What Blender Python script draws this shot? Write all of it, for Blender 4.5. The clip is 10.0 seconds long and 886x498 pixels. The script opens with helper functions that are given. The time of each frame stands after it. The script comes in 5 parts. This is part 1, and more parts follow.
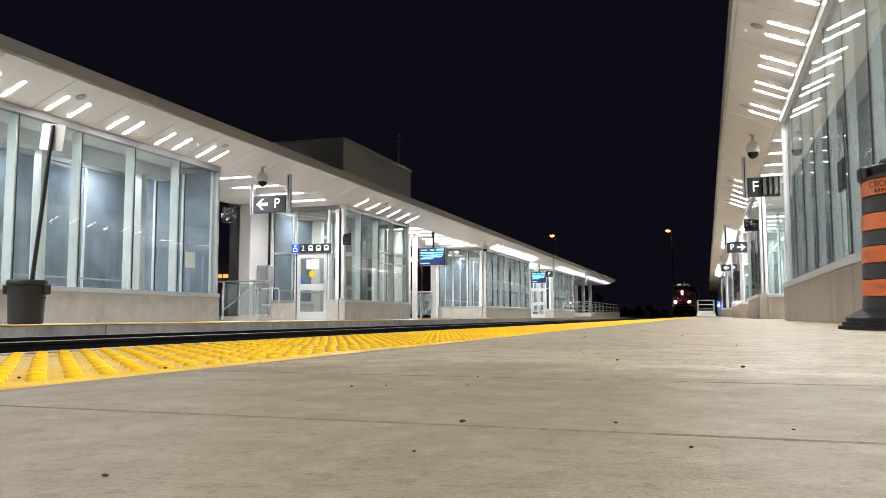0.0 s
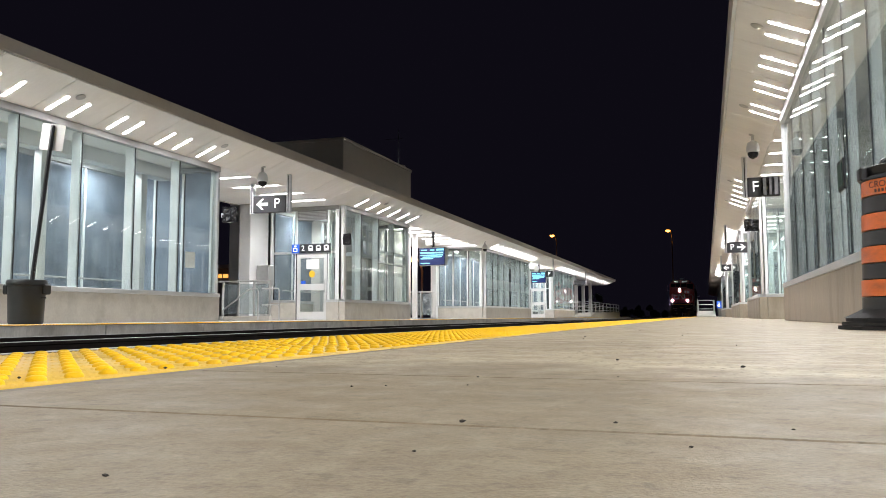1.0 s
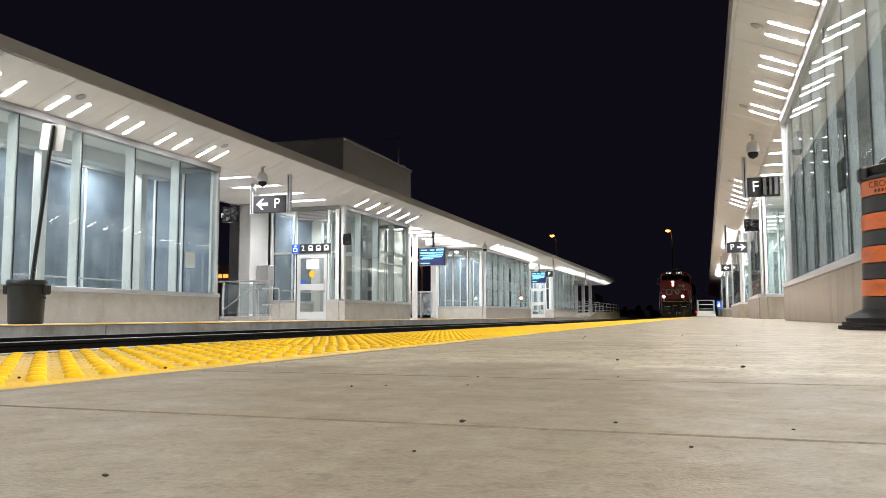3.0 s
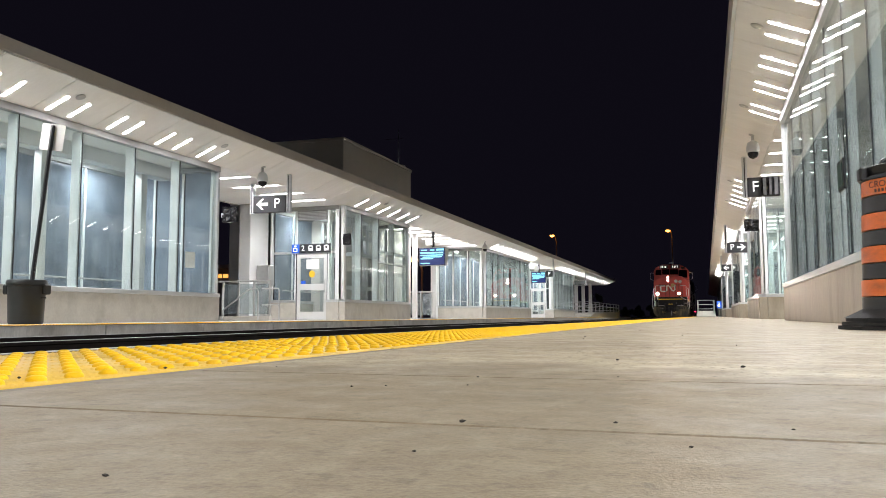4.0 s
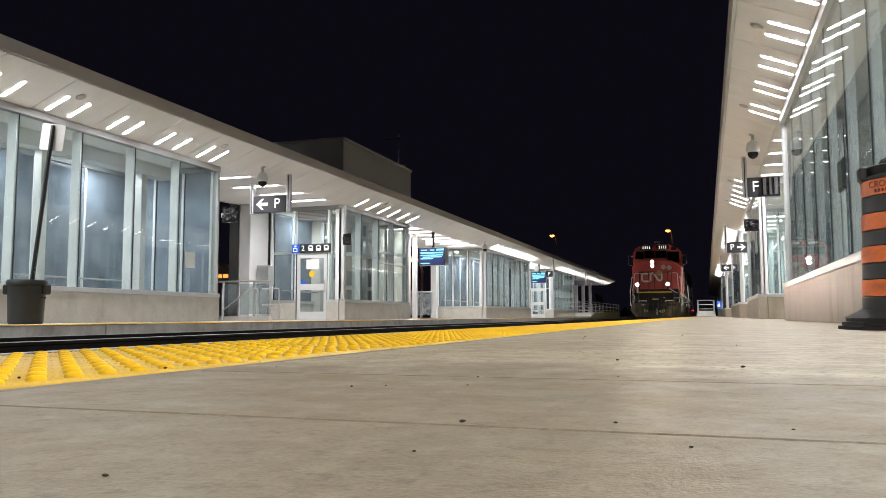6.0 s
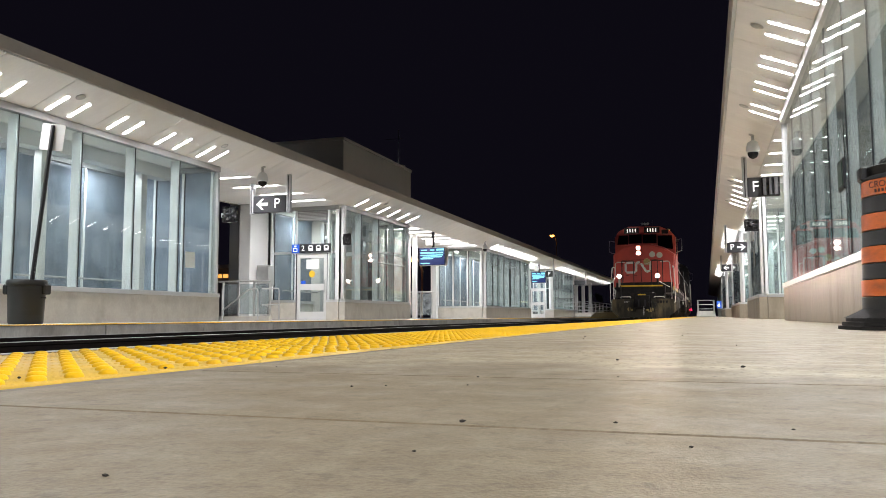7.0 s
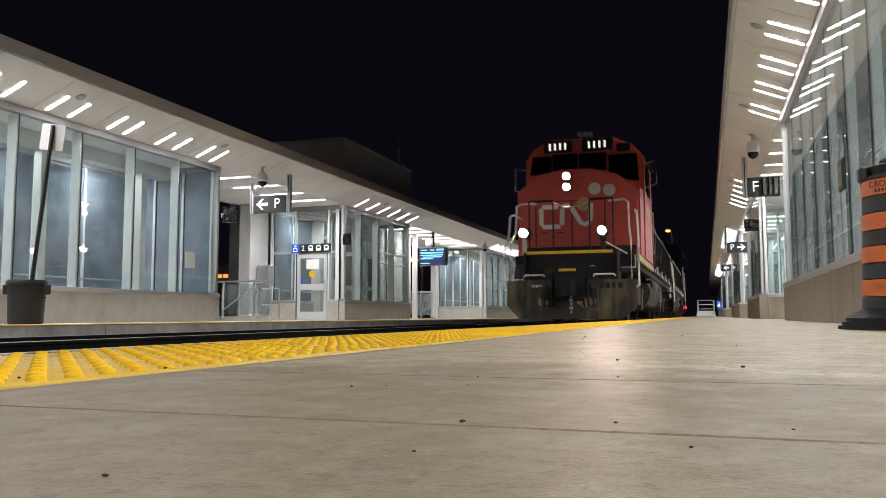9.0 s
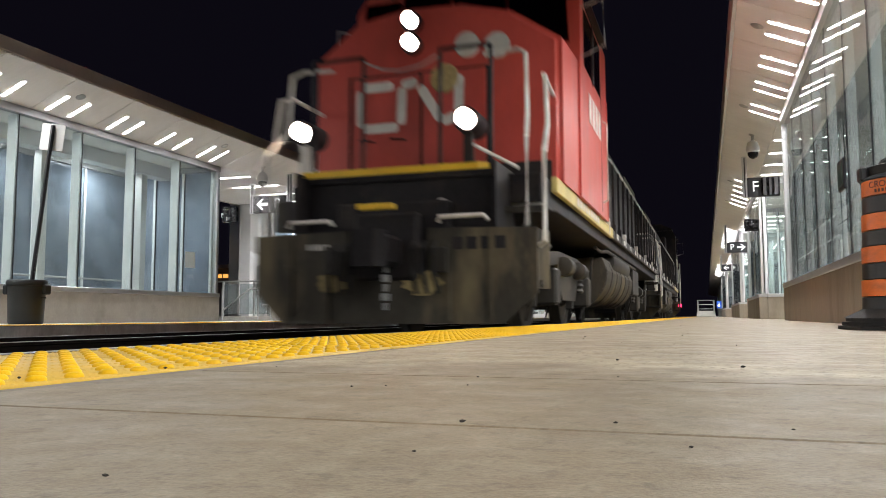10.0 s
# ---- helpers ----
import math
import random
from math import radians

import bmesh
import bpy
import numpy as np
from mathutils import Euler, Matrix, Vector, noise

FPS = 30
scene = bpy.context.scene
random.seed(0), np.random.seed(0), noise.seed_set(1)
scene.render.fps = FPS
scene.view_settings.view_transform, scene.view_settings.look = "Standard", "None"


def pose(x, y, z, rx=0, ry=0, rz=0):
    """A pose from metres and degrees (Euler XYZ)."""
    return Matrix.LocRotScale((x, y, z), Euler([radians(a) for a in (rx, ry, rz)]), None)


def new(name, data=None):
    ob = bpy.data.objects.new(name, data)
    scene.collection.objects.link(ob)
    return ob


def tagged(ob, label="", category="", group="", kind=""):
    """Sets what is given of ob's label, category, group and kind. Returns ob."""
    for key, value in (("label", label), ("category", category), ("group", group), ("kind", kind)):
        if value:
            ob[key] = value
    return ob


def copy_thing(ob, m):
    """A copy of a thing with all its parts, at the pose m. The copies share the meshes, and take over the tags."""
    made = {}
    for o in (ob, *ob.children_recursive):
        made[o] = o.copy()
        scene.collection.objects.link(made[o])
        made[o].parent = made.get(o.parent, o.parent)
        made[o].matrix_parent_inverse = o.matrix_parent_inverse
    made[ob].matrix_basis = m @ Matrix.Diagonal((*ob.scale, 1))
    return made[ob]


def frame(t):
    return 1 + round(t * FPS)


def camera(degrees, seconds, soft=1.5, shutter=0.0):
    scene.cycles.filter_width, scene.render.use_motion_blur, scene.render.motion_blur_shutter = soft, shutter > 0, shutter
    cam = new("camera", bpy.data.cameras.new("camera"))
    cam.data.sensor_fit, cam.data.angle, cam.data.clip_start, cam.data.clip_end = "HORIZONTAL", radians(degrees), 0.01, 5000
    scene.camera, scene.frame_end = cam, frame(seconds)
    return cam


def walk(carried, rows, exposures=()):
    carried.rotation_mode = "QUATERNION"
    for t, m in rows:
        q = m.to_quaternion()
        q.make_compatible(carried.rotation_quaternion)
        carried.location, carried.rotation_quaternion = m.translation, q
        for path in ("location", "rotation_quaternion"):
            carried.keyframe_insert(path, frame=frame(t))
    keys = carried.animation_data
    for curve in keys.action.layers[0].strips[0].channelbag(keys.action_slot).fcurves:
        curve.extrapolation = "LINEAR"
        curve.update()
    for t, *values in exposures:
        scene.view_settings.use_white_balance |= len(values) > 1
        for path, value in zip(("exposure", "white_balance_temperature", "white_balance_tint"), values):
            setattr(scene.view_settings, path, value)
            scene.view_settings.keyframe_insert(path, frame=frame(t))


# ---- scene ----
cam = camera(58.74, 10.0, 0.75, 0.5)
EYE = (0.0, 0.0, 0.079)
PITCH, YAW, ROLL = 4.905, 18.433, -0.132
CAM = pose(*EYE, 0, 0, YAW) @ pose(0, 0, 0, 90 + PITCH) @ pose(0, 0, 0, 0, 0, ROLL)
walk(cam, [(0.0, CAM), (10.0, CAM)], [(0.0, 0.64), (4.6, 0.68), (5.0, 0.47), (6.0, 0.46), (7.5, 0.56), (8.5, 0.34), (9.4, 0.14), (10.0, 0.40)])

# ---- night sky and exposure ----
world = bpy.data.worlds.new("night")
world.use_nodes = True
scene.world = world
world.node_tree.nodes["Background"].inputs[0].default_value = (0.0026, 0.0022, 0.0042, 1)
world.node_tree.nodes["Background"].inputs[1].default_value = 1.0

TUBE = 14.0         # brightness of the tubes' diffusers under the canopies
THROW = 1400.0      # watts that a square metre of diffuser throws down
BEAM = 20000.0      # locomotive headlights


# ---- materials ----
def nodes_of(name):
    m = bpy.data.materials.new(name)
    m.use_nodes = True
    nt = m.node_tree
    return m, nt, nt.nodes["Principled BSDF"]


def mat(name, col, rough=0.6, metal=0.0, var=0.12, scale=6.0, bump=0.0, bscale=60.0, spec=0.5, stain=None, sscale=1.2, stretch=(1, 1, 1), rand=0.0, coat=0.0):
    """A surface with two scales of variation, optional stains and relief, in metres."""
    m, nt, bs = nodes_of(name)
    N, L = nt.nodes.new, nt.links.new
    tc = N("ShaderNodeTexCoord")
    mp = N("ShaderNodeMapping")
    mp.inputs["Scale"].default_value = stretch
    geo = N("ShaderNodeNewGeometry")
    L(geo.outputs["Position"] if rand < 0 else tc.outputs["Object"], mp.inputs[0])
    n1, n2 = N("ShaderNodeTexNoise"), N("ShaderNodeTexNoise")
    n1.inputs["Scale"].default_value, n2.inputs["Scale"].default_value = scale, scale * 9
    n1.inputs["Detail"].default_value, n2.inputs["Detail"].default_value = 5, 3
    L(mp.outputs[0], n1.inputs["Vector"]), L(mp.outputs[0], n2.inputs["Vector"])
    add = N("ShaderNodeMath")
    add.operation = "MULTIPLY_ADD"
    L(n2.outputs[0], add.inputs[0])
    add.inputs[1].default_value = 0.5
    L(n1.outputs[0], add.inputs[2])
    ramp = N("ShaderNodeMapRange")
    ramp.inputs[1].default_value, ramp.inputs[2].default_value = 0.45, 1.05
    ramp.inputs[3].default_value, ramp.inputs[4].default_value = 1 - var, 1 + var
    L(add.outputs[0], ramp.inputs[0])
    hsv = N("ShaderNodeHueSaturation")
    hsv.inputs["Color"].default_value = (*col, 1)
    val = ramp.outputs[0]
    if rand > 0:
        oi = N("ShaderNodeObjectInfo")
        rr = N("ShaderNodeMapRange")
        rr.inputs[3].default_value, rr.inputs[4].default_value = 1 - rand, 1 + rand
        L(oi.outputs["Random"], rr.inputs[0])
        mul = N("ShaderNodeMath")
        mul.operation = "MULTIPLY"
        L(val, mul.inputs[0]), L(rr.outputs[0], mul.inputs[1])
        val = mul.outputs[0]
    L(val, hsv.inputs["Value"])
    out = hsv.outputs[0]
    if stain:
        n3 = N("ShaderNodeTexNoise")
        n3.inputs["Scale"].default_value, n3.inputs["Detail"].default_value = sscale, 6
        n3.inputs["Roughness"].default_value = 0.62
        L(mp.outputs[0], n3.inputs["Vector"])
        r3 = N("ShaderNodeMapRange")
        r3.inputs[1].default_value, r3.inputs[2].default_value = 0.5, 0.72
        L(n3.outputs[0], r3.inputs[0])
        mx = N("ShaderNodeMix")
        mx.data_type = "RGBA"
        L(r3.outputs[0], mx.inputs[0]), L(out, mx.inputs[6])
        mx.inputs[7].default_value = (*stain, 1)
        out = mx.outputs[2]
    L(out, bs.inputs["Base Color"])
    rv = N("ShaderNodeMapRange")
    rv.inputs[3].default_value, rv.inputs[4].default_value = max(0.02, rough - 0.12), min(1, rough + 0.12)
    L(n1.outputs[0], rv.inputs[0]), L(rv.outputs[0], bs.inputs["Roughness"])
    bs.inputs["Metallic"].default_value = metal
    bs.inputs["Specular IOR Level"].default_value = spec
    bs.inputs["Coat Weight"].default_value = coat
    if bump:
        nb = N("ShaderNodeTexNoise")
        nb.inputs["Scale"].default_value, nb.inputs["Detail"].default_value = bscale, 4
        L(mp.outputs[0], nb.inputs["Vector"])
        b = N("ShaderNodeBump")
        b.inputs["Strength"].default_value, b.inputs["Distance"].default_value = bump, 0.004
        L(nb.outputs[0], b.inputs["Height"]), L(b.outputs[0], bs.inputs["Normal"])
    return m


def glow(name, col, strength, base=0.8):
    m, nt, bs = nodes_of(name)
    bs.inputs["Base Color"].default_value = (*(base * c for c in col), 1)
    bs.inputs["Emission Color"].default_value = (*col, 1)
    bs.inputs["Emission Strength"].default_value = strength
    return m


def glass_mat(name, tint, gloss=0.06, haze=0.0, hazecol=(0.6, 0.65, 0.7)):
    """Thin pane: see-through, a mirror share that rises at grazing angles, and a film of dirt."""
    m, nt, bs = nodes_of(name)
    N, L = nt.nodes.new, nt.links.new
    nt.nodes.remove(bs)
    tr, gl, df = N("ShaderNodeBsdfTransparent"), N("ShaderNodeBsdfGlossy"), N("ShaderNodeBsdfDiffuse")
    tr.inputs[0].default_value = (*tint, 1)
    gl.inputs["Roughness"].default_value = 0.02
    df.inputs[0].default_value = (*hazecol, 1)
    tl = N("ShaderNodeBsdfTranslucent")
    tl.inputs[0].default_value = (*hazecol, 1)
    both = N("ShaderNodeMixShader")
    L(df.outputs[0], both.inputs[1]), L(tl.outputs[0], both.inputs[2])
    tc, nz = N("ShaderNodeTexCoord"), N("ShaderNodeTexNoise")
    nz.inputs["Scale"].default_value, nz.inputs["Detail"].default_value = 1.3, 6
    L(tc.outputs["Object"], nz.inputs["Vector"])
    r = N("ShaderNodeMapRange")
    r.inputs[1].default_value, r.inputs[2].default_value = 0.35, 0.7
    r.inputs[3].default_value, r.inputs[4].default_value = haze * 0.7, haze * 1.3
    L(nz.outputs[0], r.inputs[0])
    hz = N("ShaderNodeMixShader")
    L(r.outputs[0], hz.inputs[0]), L(tr.outputs[0], hz.inputs[1]), L(both.outputs[0], hz.inputs[2])
    lw = N("ShaderNodeLayerWeight")
    lw.inputs[0].default_value = 0.5
    pw, ad = N("ShaderNodeMath"), N("ShaderNodeMath")
    pw.operation, pw.inputs[1].default_value = "POWER", 4.0
    L(lw.outputs["Facing"], pw.inputs[0])
    ad.operation, ad.use_clamp = "MULTIPLY_ADD", True
    L(pw.outputs[0], ad.inputs[0])
    ad.inputs[1].default_value, ad.inputs[2].default_value = 0.75, gloss
    mx = N("ShaderNodeMixShader")
    L(ad.outputs[0], mx.inputs[0]), L(hz.outputs[0], mx.inputs[1]), L(gl.outputs[0], mx.inputs[2])
    L(mx.outputs[0], nt.nodes["Material Output"].inputs[0])
    return m


def concrete():
    """Broom-finished platform concrete: mottling, fine grain, dark specks, pores and a shade patch painted by the
    strip.
    """
    m, nt, bs = nodes_of("platform_concrete")
    N, L = nt.nodes.new, nt.links.new
    geo = N("ShaderNodeNewGeometry")

    def noise_at(scale, detail=4, rough=0.55, stretch=None):
        n = N("ShaderNodeTexNoise")
        n.inputs["Scale"].default_value, n.inputs["Detail"].default_value, n.inputs["Roughness"].default_value = scale, detail, rough
        if stretch:
            mp = N("ShaderNodeMapping")
            mp.inputs["Scale"].default_value = stretch
            L(geo.outputs["Position"], mp.inputs[0]), L(mp.outputs[0], n.inputs["Vector"])
        else:
            L(geo.outputs["Position"], n.inputs["Vector"])
        return n.outputs[0]

    def span(src, a, b, c, d):
        r = N("ShaderNodeMapRange")
        for k, q in enumerate((a, b, c, d)):
            r.inputs[k + 1].default_value = q
        L(src, r.inputs[0])
        return r.outputs[0]

    def times(p, q):
        t = N("ShaderNodeMath")
        t.operation = "MULTIPLY"
        L(p, t.inputs[0]), L(q, t.inputs[1])
        return t.outputs[0]

    def blend(fac, a, b):
        x = N("ShaderNodeMix")
        x.data_type = "RGBA"
        L(fac, x.inputs[0])
        if isinstance(a, tuple):
            x.inputs[6].default_value = a
        else:
            L(a, x.inputs[6])
        x.inputs[7].default_value = b
        return x.outputs[2]

    c = blend(span(noise_at(1.7, 6, 0.62), 0.38, 0.66, 0, 1), (0.45, 0.377, 0.27, 1), (0.37, 0.302, 0.21, 1))
    c = blend(span(noise_at(9.0, 6, 0.7), 0.44, 0.64, 0, 0.42), c, (0.31, 0.265, 0.195, 1))
    c = blend(span(noise_at(34, 5, 0.7), 0.46, 0.64, 0, 0.4), c, (0.56, 0.49, 0.37, 1))
    c = blend(span(noise_at(75, 2), 0.60, 0.66, 0, 0.8), c, (0.10, 0.08, 0.06, 1))
    # shade painted into the concrete colour: a brown round patch with ragged rim
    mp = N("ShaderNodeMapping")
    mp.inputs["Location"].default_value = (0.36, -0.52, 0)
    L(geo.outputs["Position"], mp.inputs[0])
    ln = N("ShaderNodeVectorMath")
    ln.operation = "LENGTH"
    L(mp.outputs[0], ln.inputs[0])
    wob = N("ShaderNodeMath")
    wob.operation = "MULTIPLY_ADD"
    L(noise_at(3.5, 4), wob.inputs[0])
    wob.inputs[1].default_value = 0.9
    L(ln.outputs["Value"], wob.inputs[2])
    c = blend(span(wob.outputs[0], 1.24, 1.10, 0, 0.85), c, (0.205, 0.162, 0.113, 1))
    # worn patches, from hand-sized blotches down to pores
    c = blend(span(noise_at(4.2, 6, 0.6), 0.45, 0.64, 0, 0.45), c, (0.27, 0.205, 0.135, 1))
    c = blend(span(noise_at(15, 5, 0.6), 0.47, 0.66, 0, 0.40), c, (0.185, 0.142, 0.098, 1))
    c = blend(span(noise_at(27, 5, 0.6), 0.50, 0.68, 0, 0.25), c, (0.42, 0.36, 0.265, 1))
    c = blend(span(noise_at(48, 4, 0.6), 0.56, 0.66, 0, 0.55), c, (0.14, 0.11, 0.08, 1))
    grain = span(noise_at(230, 4, 0.75), 0.32, 0.68, 0.80, 1.16)
    hsv = N("ShaderNodeHueSaturation")
    L(c, hsv.inputs["Color"]), L(grain, hsv.inputs["Value"])
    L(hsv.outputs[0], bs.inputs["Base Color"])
    L(span(noise_at(9, 5), 0.3, 0.7, 0.40, 0.62), bs.inputs["Roughness"])
    bs.inputs["Specular IOR Level"].default_value = 0.14
    b1, b2 = N("ShaderNodeBump"), N("ShaderNodeBump")
    b1.inputs["Strength"].default_value, b1.inputs["Distance"].default_value = 0.35, 0.002
    b2.inputs["Strength"].default_value, b2.inputs["Distance"].default_value = 0.2, 0.006
    L(noise_at(320, 3, 0.6), b1.inputs["Height"]), L(noise_at(22, 4), b2.inputs["Height"])
    L(b2.outputs[0], b1.inputs["Normal"]), L(b1.outputs[0], bs.inputs["Normal"])
    return m


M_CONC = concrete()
M_BED = mat("sealant", (0.22, 0.18, 0.14), 0.8, 0, 0.2, 12)
M_JOINT = mat("joint_dirt", (0.025, 0.022, 0.018), 0.95, 0, 0.3, 20)
M_YEL = mat("tactile_yellow", (0.84, 0.49, 0.008), 0.5, 0, 0.13, 9, 0.3, 260, 0.15, (0.62, 0.38, 0.06), 2.2, (1, 1, 1), 0.06)
M_YELBASE = mat("tactile_base", (0.66, 0.41, 0.075), 0.55, 0, 0.15, 9, 0.3, 260, 0.15, (0.66, 0.50, 0.24), 1.6, (1, 1, 1), -1)
M_EDGE = mat("edge_concrete", (0.60, 0.58, 0.53), 0.8, 0, 0.25, 4, 0.6, 70, 0.3, (0.36, 0.335, 0.29), 1.6, (1, 1, 0.5), -1)
M_PLINTH = mat("plinth_concrete", (0.50, 0.475, 0.42), 0.6, 0, 0.12, 3.5, 0.25, 60, 0.3, (0.41, 0.38, 0.325), 2.4, (1, 1, 0.8), -1)
M_STONE = mat("polished_plinth", (0.36, 0.315, 0.245), 0.46, 0, 0.16, 2.5, 0.6, 26, 0.22, (0.23, 0.19, 0.135), 1.4, (1, 1, 0.3), -1)
M_ALU = mat("aluminium", (0.62, 0.63, 0.63), 0.36, 0.75, 0.06, 4, 0.05, 80)
M_FIN = mat("mullion_paint", (0.82, 0.84, 0.84), 0.4, 0.1, 0.06, 4, 0.05, 80)
M_HEADR = mat("head_rail_metal", (0.36, 0.36, 0.355), 0.5, 0.45, 0.08, 4, 0.05, 80)
M_DALU = mat("dark_aluminium", (0.10, 0.10, 0.105), 0.4, 0.6, 0.1, 4)
M_WHITE = mat("white_panel", (0.62, 0.62, 0.61), 0.45, 0, 0.05, 2.5, 0.05, 40)
M_SOFFIT = mat("soffit_panel", (0.84, 0.82, 0.80), 0.5, 0, 0.05, 1.4, 0.22, 4, 0.4, (0.79, 0.765, 0.74), 0.8, (0.4, 2.5, 1), -1)
M_FASCIA = mat("fascia_metal", (0.52, 0.47, 0.42), 0.5, 0.2, 0.06, 2.0, 0.04, 30)
M_ROOF = mat("roof_membrane", (0.25, 0.24, 0.23), 0.85, 0, 0.15, 3, 0.3, 40)
M_GLASS = glass_mat("clear_glass", (0.93, 0.97, 0.96), 0.045, 0.05)
M_FROST = glass_mat("hazy_glass", (0.60, 0.68, 0.80), 0.03, 0.8, (0.35, 0.40, 0.47))
M_DIMGLASS = glass_mat("dim_glass", (0.62, 0.68, 0.74), 0.06, 0.22, (0.50, 0.55, 0.62))
M_BALGLASS = glass_mat("rail_glass", (0.85, 0.90, 0.90), 0.05, 0.16)
M_TUBEIN = glow("inner_tube", (0.92, 0.97, 1.0), TUBE)
M_TUBE = glow("light_tube", (1.0, 0.98, 0.98), TUBE)
M_HOUSING = mat("lamp_housing", (0.7, 0.7, 0.7), 0.4, 0.3, 0.05)
M_BLACK = mat("black_metal", (0.018, 0.018, 0.02), 0.5, 0.2, 0.2, 8, 0.1, 60)
M_SIGN = mat("sign_charcoal", (0.028, 0.029, 0.032), 0.45, 0, 0.08, 6)
# emission added: sign lettering, plates and the door sticker glow without a lamp
M_SWHITE = glow("sign_white_glow", (1, 1, 1), 0.55)
M_SBLUE = glow("sign_blue_glow", (0.02, 0.10, 0.55), 0.5)
M_SCREEN = glow("screen_blue", (0.010, 0.045, 0.30), 0.28, 0.1)
M_SCYAN = glow("screen_cyan", (0.25, 0.80, 1.0), 1.2, 0.1)
M_STEEL = mat("rail_steel", (0.016, 0.013, 0.011), 0.85, 0.0, 0.2, 10, 0.0, 60, 0.1)
M_SHINE = mat("rail_head", (0.60, 0.58, 0.55), 0.42, 0.9, 0.1, 30)
M_BALLAST = mat("ballast", (0.05, 0.045, 0.04), 0.95, 0, 0.5, 14, 1.0, 30, 0.3, None, 1, (1, 1, 1), -1)
M_GROUND = mat("dark_ground", (0.06, 0.055, 0.05), 0.95, 0, 0.3, 0.5, 0.5, 6, 0.3, None, 1, (1, 1, 1), -1)
M_SLEEPER = mat("sleeper_wood", (0.09, 0.07, 0.055), 0.9, 0, 0.3, 8, 0.5, 40, 0.3, None, 1, (1, 1, 1), 0.2)
M_GALV = mat("galvanised_steel", (0.50, 0.50, 0.49), 0.42, 0.7, 0.1, 9)
M_CARD = mat("paper", (0.86, 0.86, 0.84), 0.8, 0, 0.05)
M_BIN = mat("bin_grey_plastic", (0.017, 0.019, 0.019), 0.5, 0, 0.12, 9, 0.15, 90)
M_ORANGE = mat("drum_orange", (0.80, 0.17, 0.02), 0.42, 0, 0.12, 7, 0.1, 60, 0.5, (0.50, 0.12, 0.03), 4.0, (1, 1, 2.0))
M_DRUMB = mat("drum_black", (0.022, 0.022, 0.022), 0.5, 0, 0.25, 9, 0.1, 60)
M_RUBBER = mat("rubber", (0.018, 0.017, 0.016), 0.75, 0, 0.3, 12, 0.3, 60)
M_AMBER = glow("amber_window", (1.0, 0.45, 0.10), 0.9)
M_SODIUM = glow("sodium_lamp", (1.0, 0.40, 0.05), 7.0)
M_LOCORED = mat("loco_red", (0.58, 0.085, 0.064), 0.38, 0, 0.1, 2.5, 0.08, 20, 0.5, (0.44, 0.075, 0.055), 1.1, (1, 1, 0.5))
M_LOCOBLK = mat("loco_black", (0.020, 0.018, 0.019), 0.55, 0.0, 0.35, 3, 0.3, 30, 0.22, (0.055, 0.043, 0.033), 1.5)
M_KHAKI = mat("khaki_paint", (0.30, 0.27, 0.17), 0.6, 0, 0.25, 9, 0.2, 60, 0.3, (0.14, 0.12, 0.07), 4.0)
M_LOCOGRIME = mat("loco_grime", (0.034, 0.030, 0.025), 0.55, 0.0, 0.4, 3, 0.4, 40, 0.35, (0.075, 0.062, 0.042), 1.5, (1.3, 1, 0.45))
M_PILOT = mat("pilot_grime", (0.055, 0.048, 0.036), 0.7, 0.0, 0.4, 3, 0.4, 40, 0.3, (0.19, 0.15, 0.085), 1.5, (1.3, 1, 0.4))
M_SILL = mat("faded_yellow", (0.70, 0.58, 0.22), 0.5, 0, 0.15, 5, 0.05, 40, 0.4, (0.42, 0.34, 0.14), 2.5)
M_LOCOWHT = mat("loco_white", (0.72, 0.69, 0.63), 0.5, 0, 0.12, 5, 0.05, 40, 0.5, (0.45, 0.40, 0.33), 2.0)
M_LOCOYEL = mat("loco_yellow", (0.80, 0.50, 0.03), 0.45, 0, 0.12, 5, 0.05, 40, 0.5, (0.45, 0.30, 0.06), 2.5)
M_WINDOW = glass_mat("cab_glass", (0.05, 0.05, 0.055), 0.05)
M_HEAD = glow("headlight", (1.0, 0.80, 0.68), BEAM)
M_LENSGLOW = glow("lens_glow", (1.0, 0.80, 0.66), 60.0)
M_MUD = mat("caked_mud", (0.42, 0.32, 0.14), 0.9, 0, 0.35, 12, 0.5, 60)
M_GREENP = mat("green_panel", (0.02, 0.06, 0.04), 0.4)
M_GRIT = mat("grit", (0.03, 0.025, 0.02), 0.9, 0, 0.4, 200)
M_LEAF = mat("dark_foliage", (0.04, 0.05, 0.03), 0.9, 0, 0.4, 0.7, 0, 60, 0.2)
M_DRUMTXT = mat("drum_print", (0.10, 0.035, 0.02), 0.6, 0, 0.2, 40)
M_TOWER = mat("tower_render", (0.62, 0.58, 0.53), 0.8, 0, 0.06, 1.0, 0.1, 30)
M_NUMBER = glow("number_lit", (1.0, 0.95, 0.85), 0.8)
M_RED = glow("red_marker", (1.0, 0.02, 0.08), 4.0)
M_LENS = mat("grey_lens", (0.55, 0.55, 0.50), 0.15, 0, 0.05)


# ---- building helpers ----
ORIGIN = {}


def thing(name, at, label="", category="", group="", kind=""):
    e = new(name)
    e.empty_display_size = 0.2
    e.location = at
    ORIGIN[name_key(e)] = Vector(at)
    return tagged(e, label, category, group, kind)


def name_key(ob):
    return ob.name


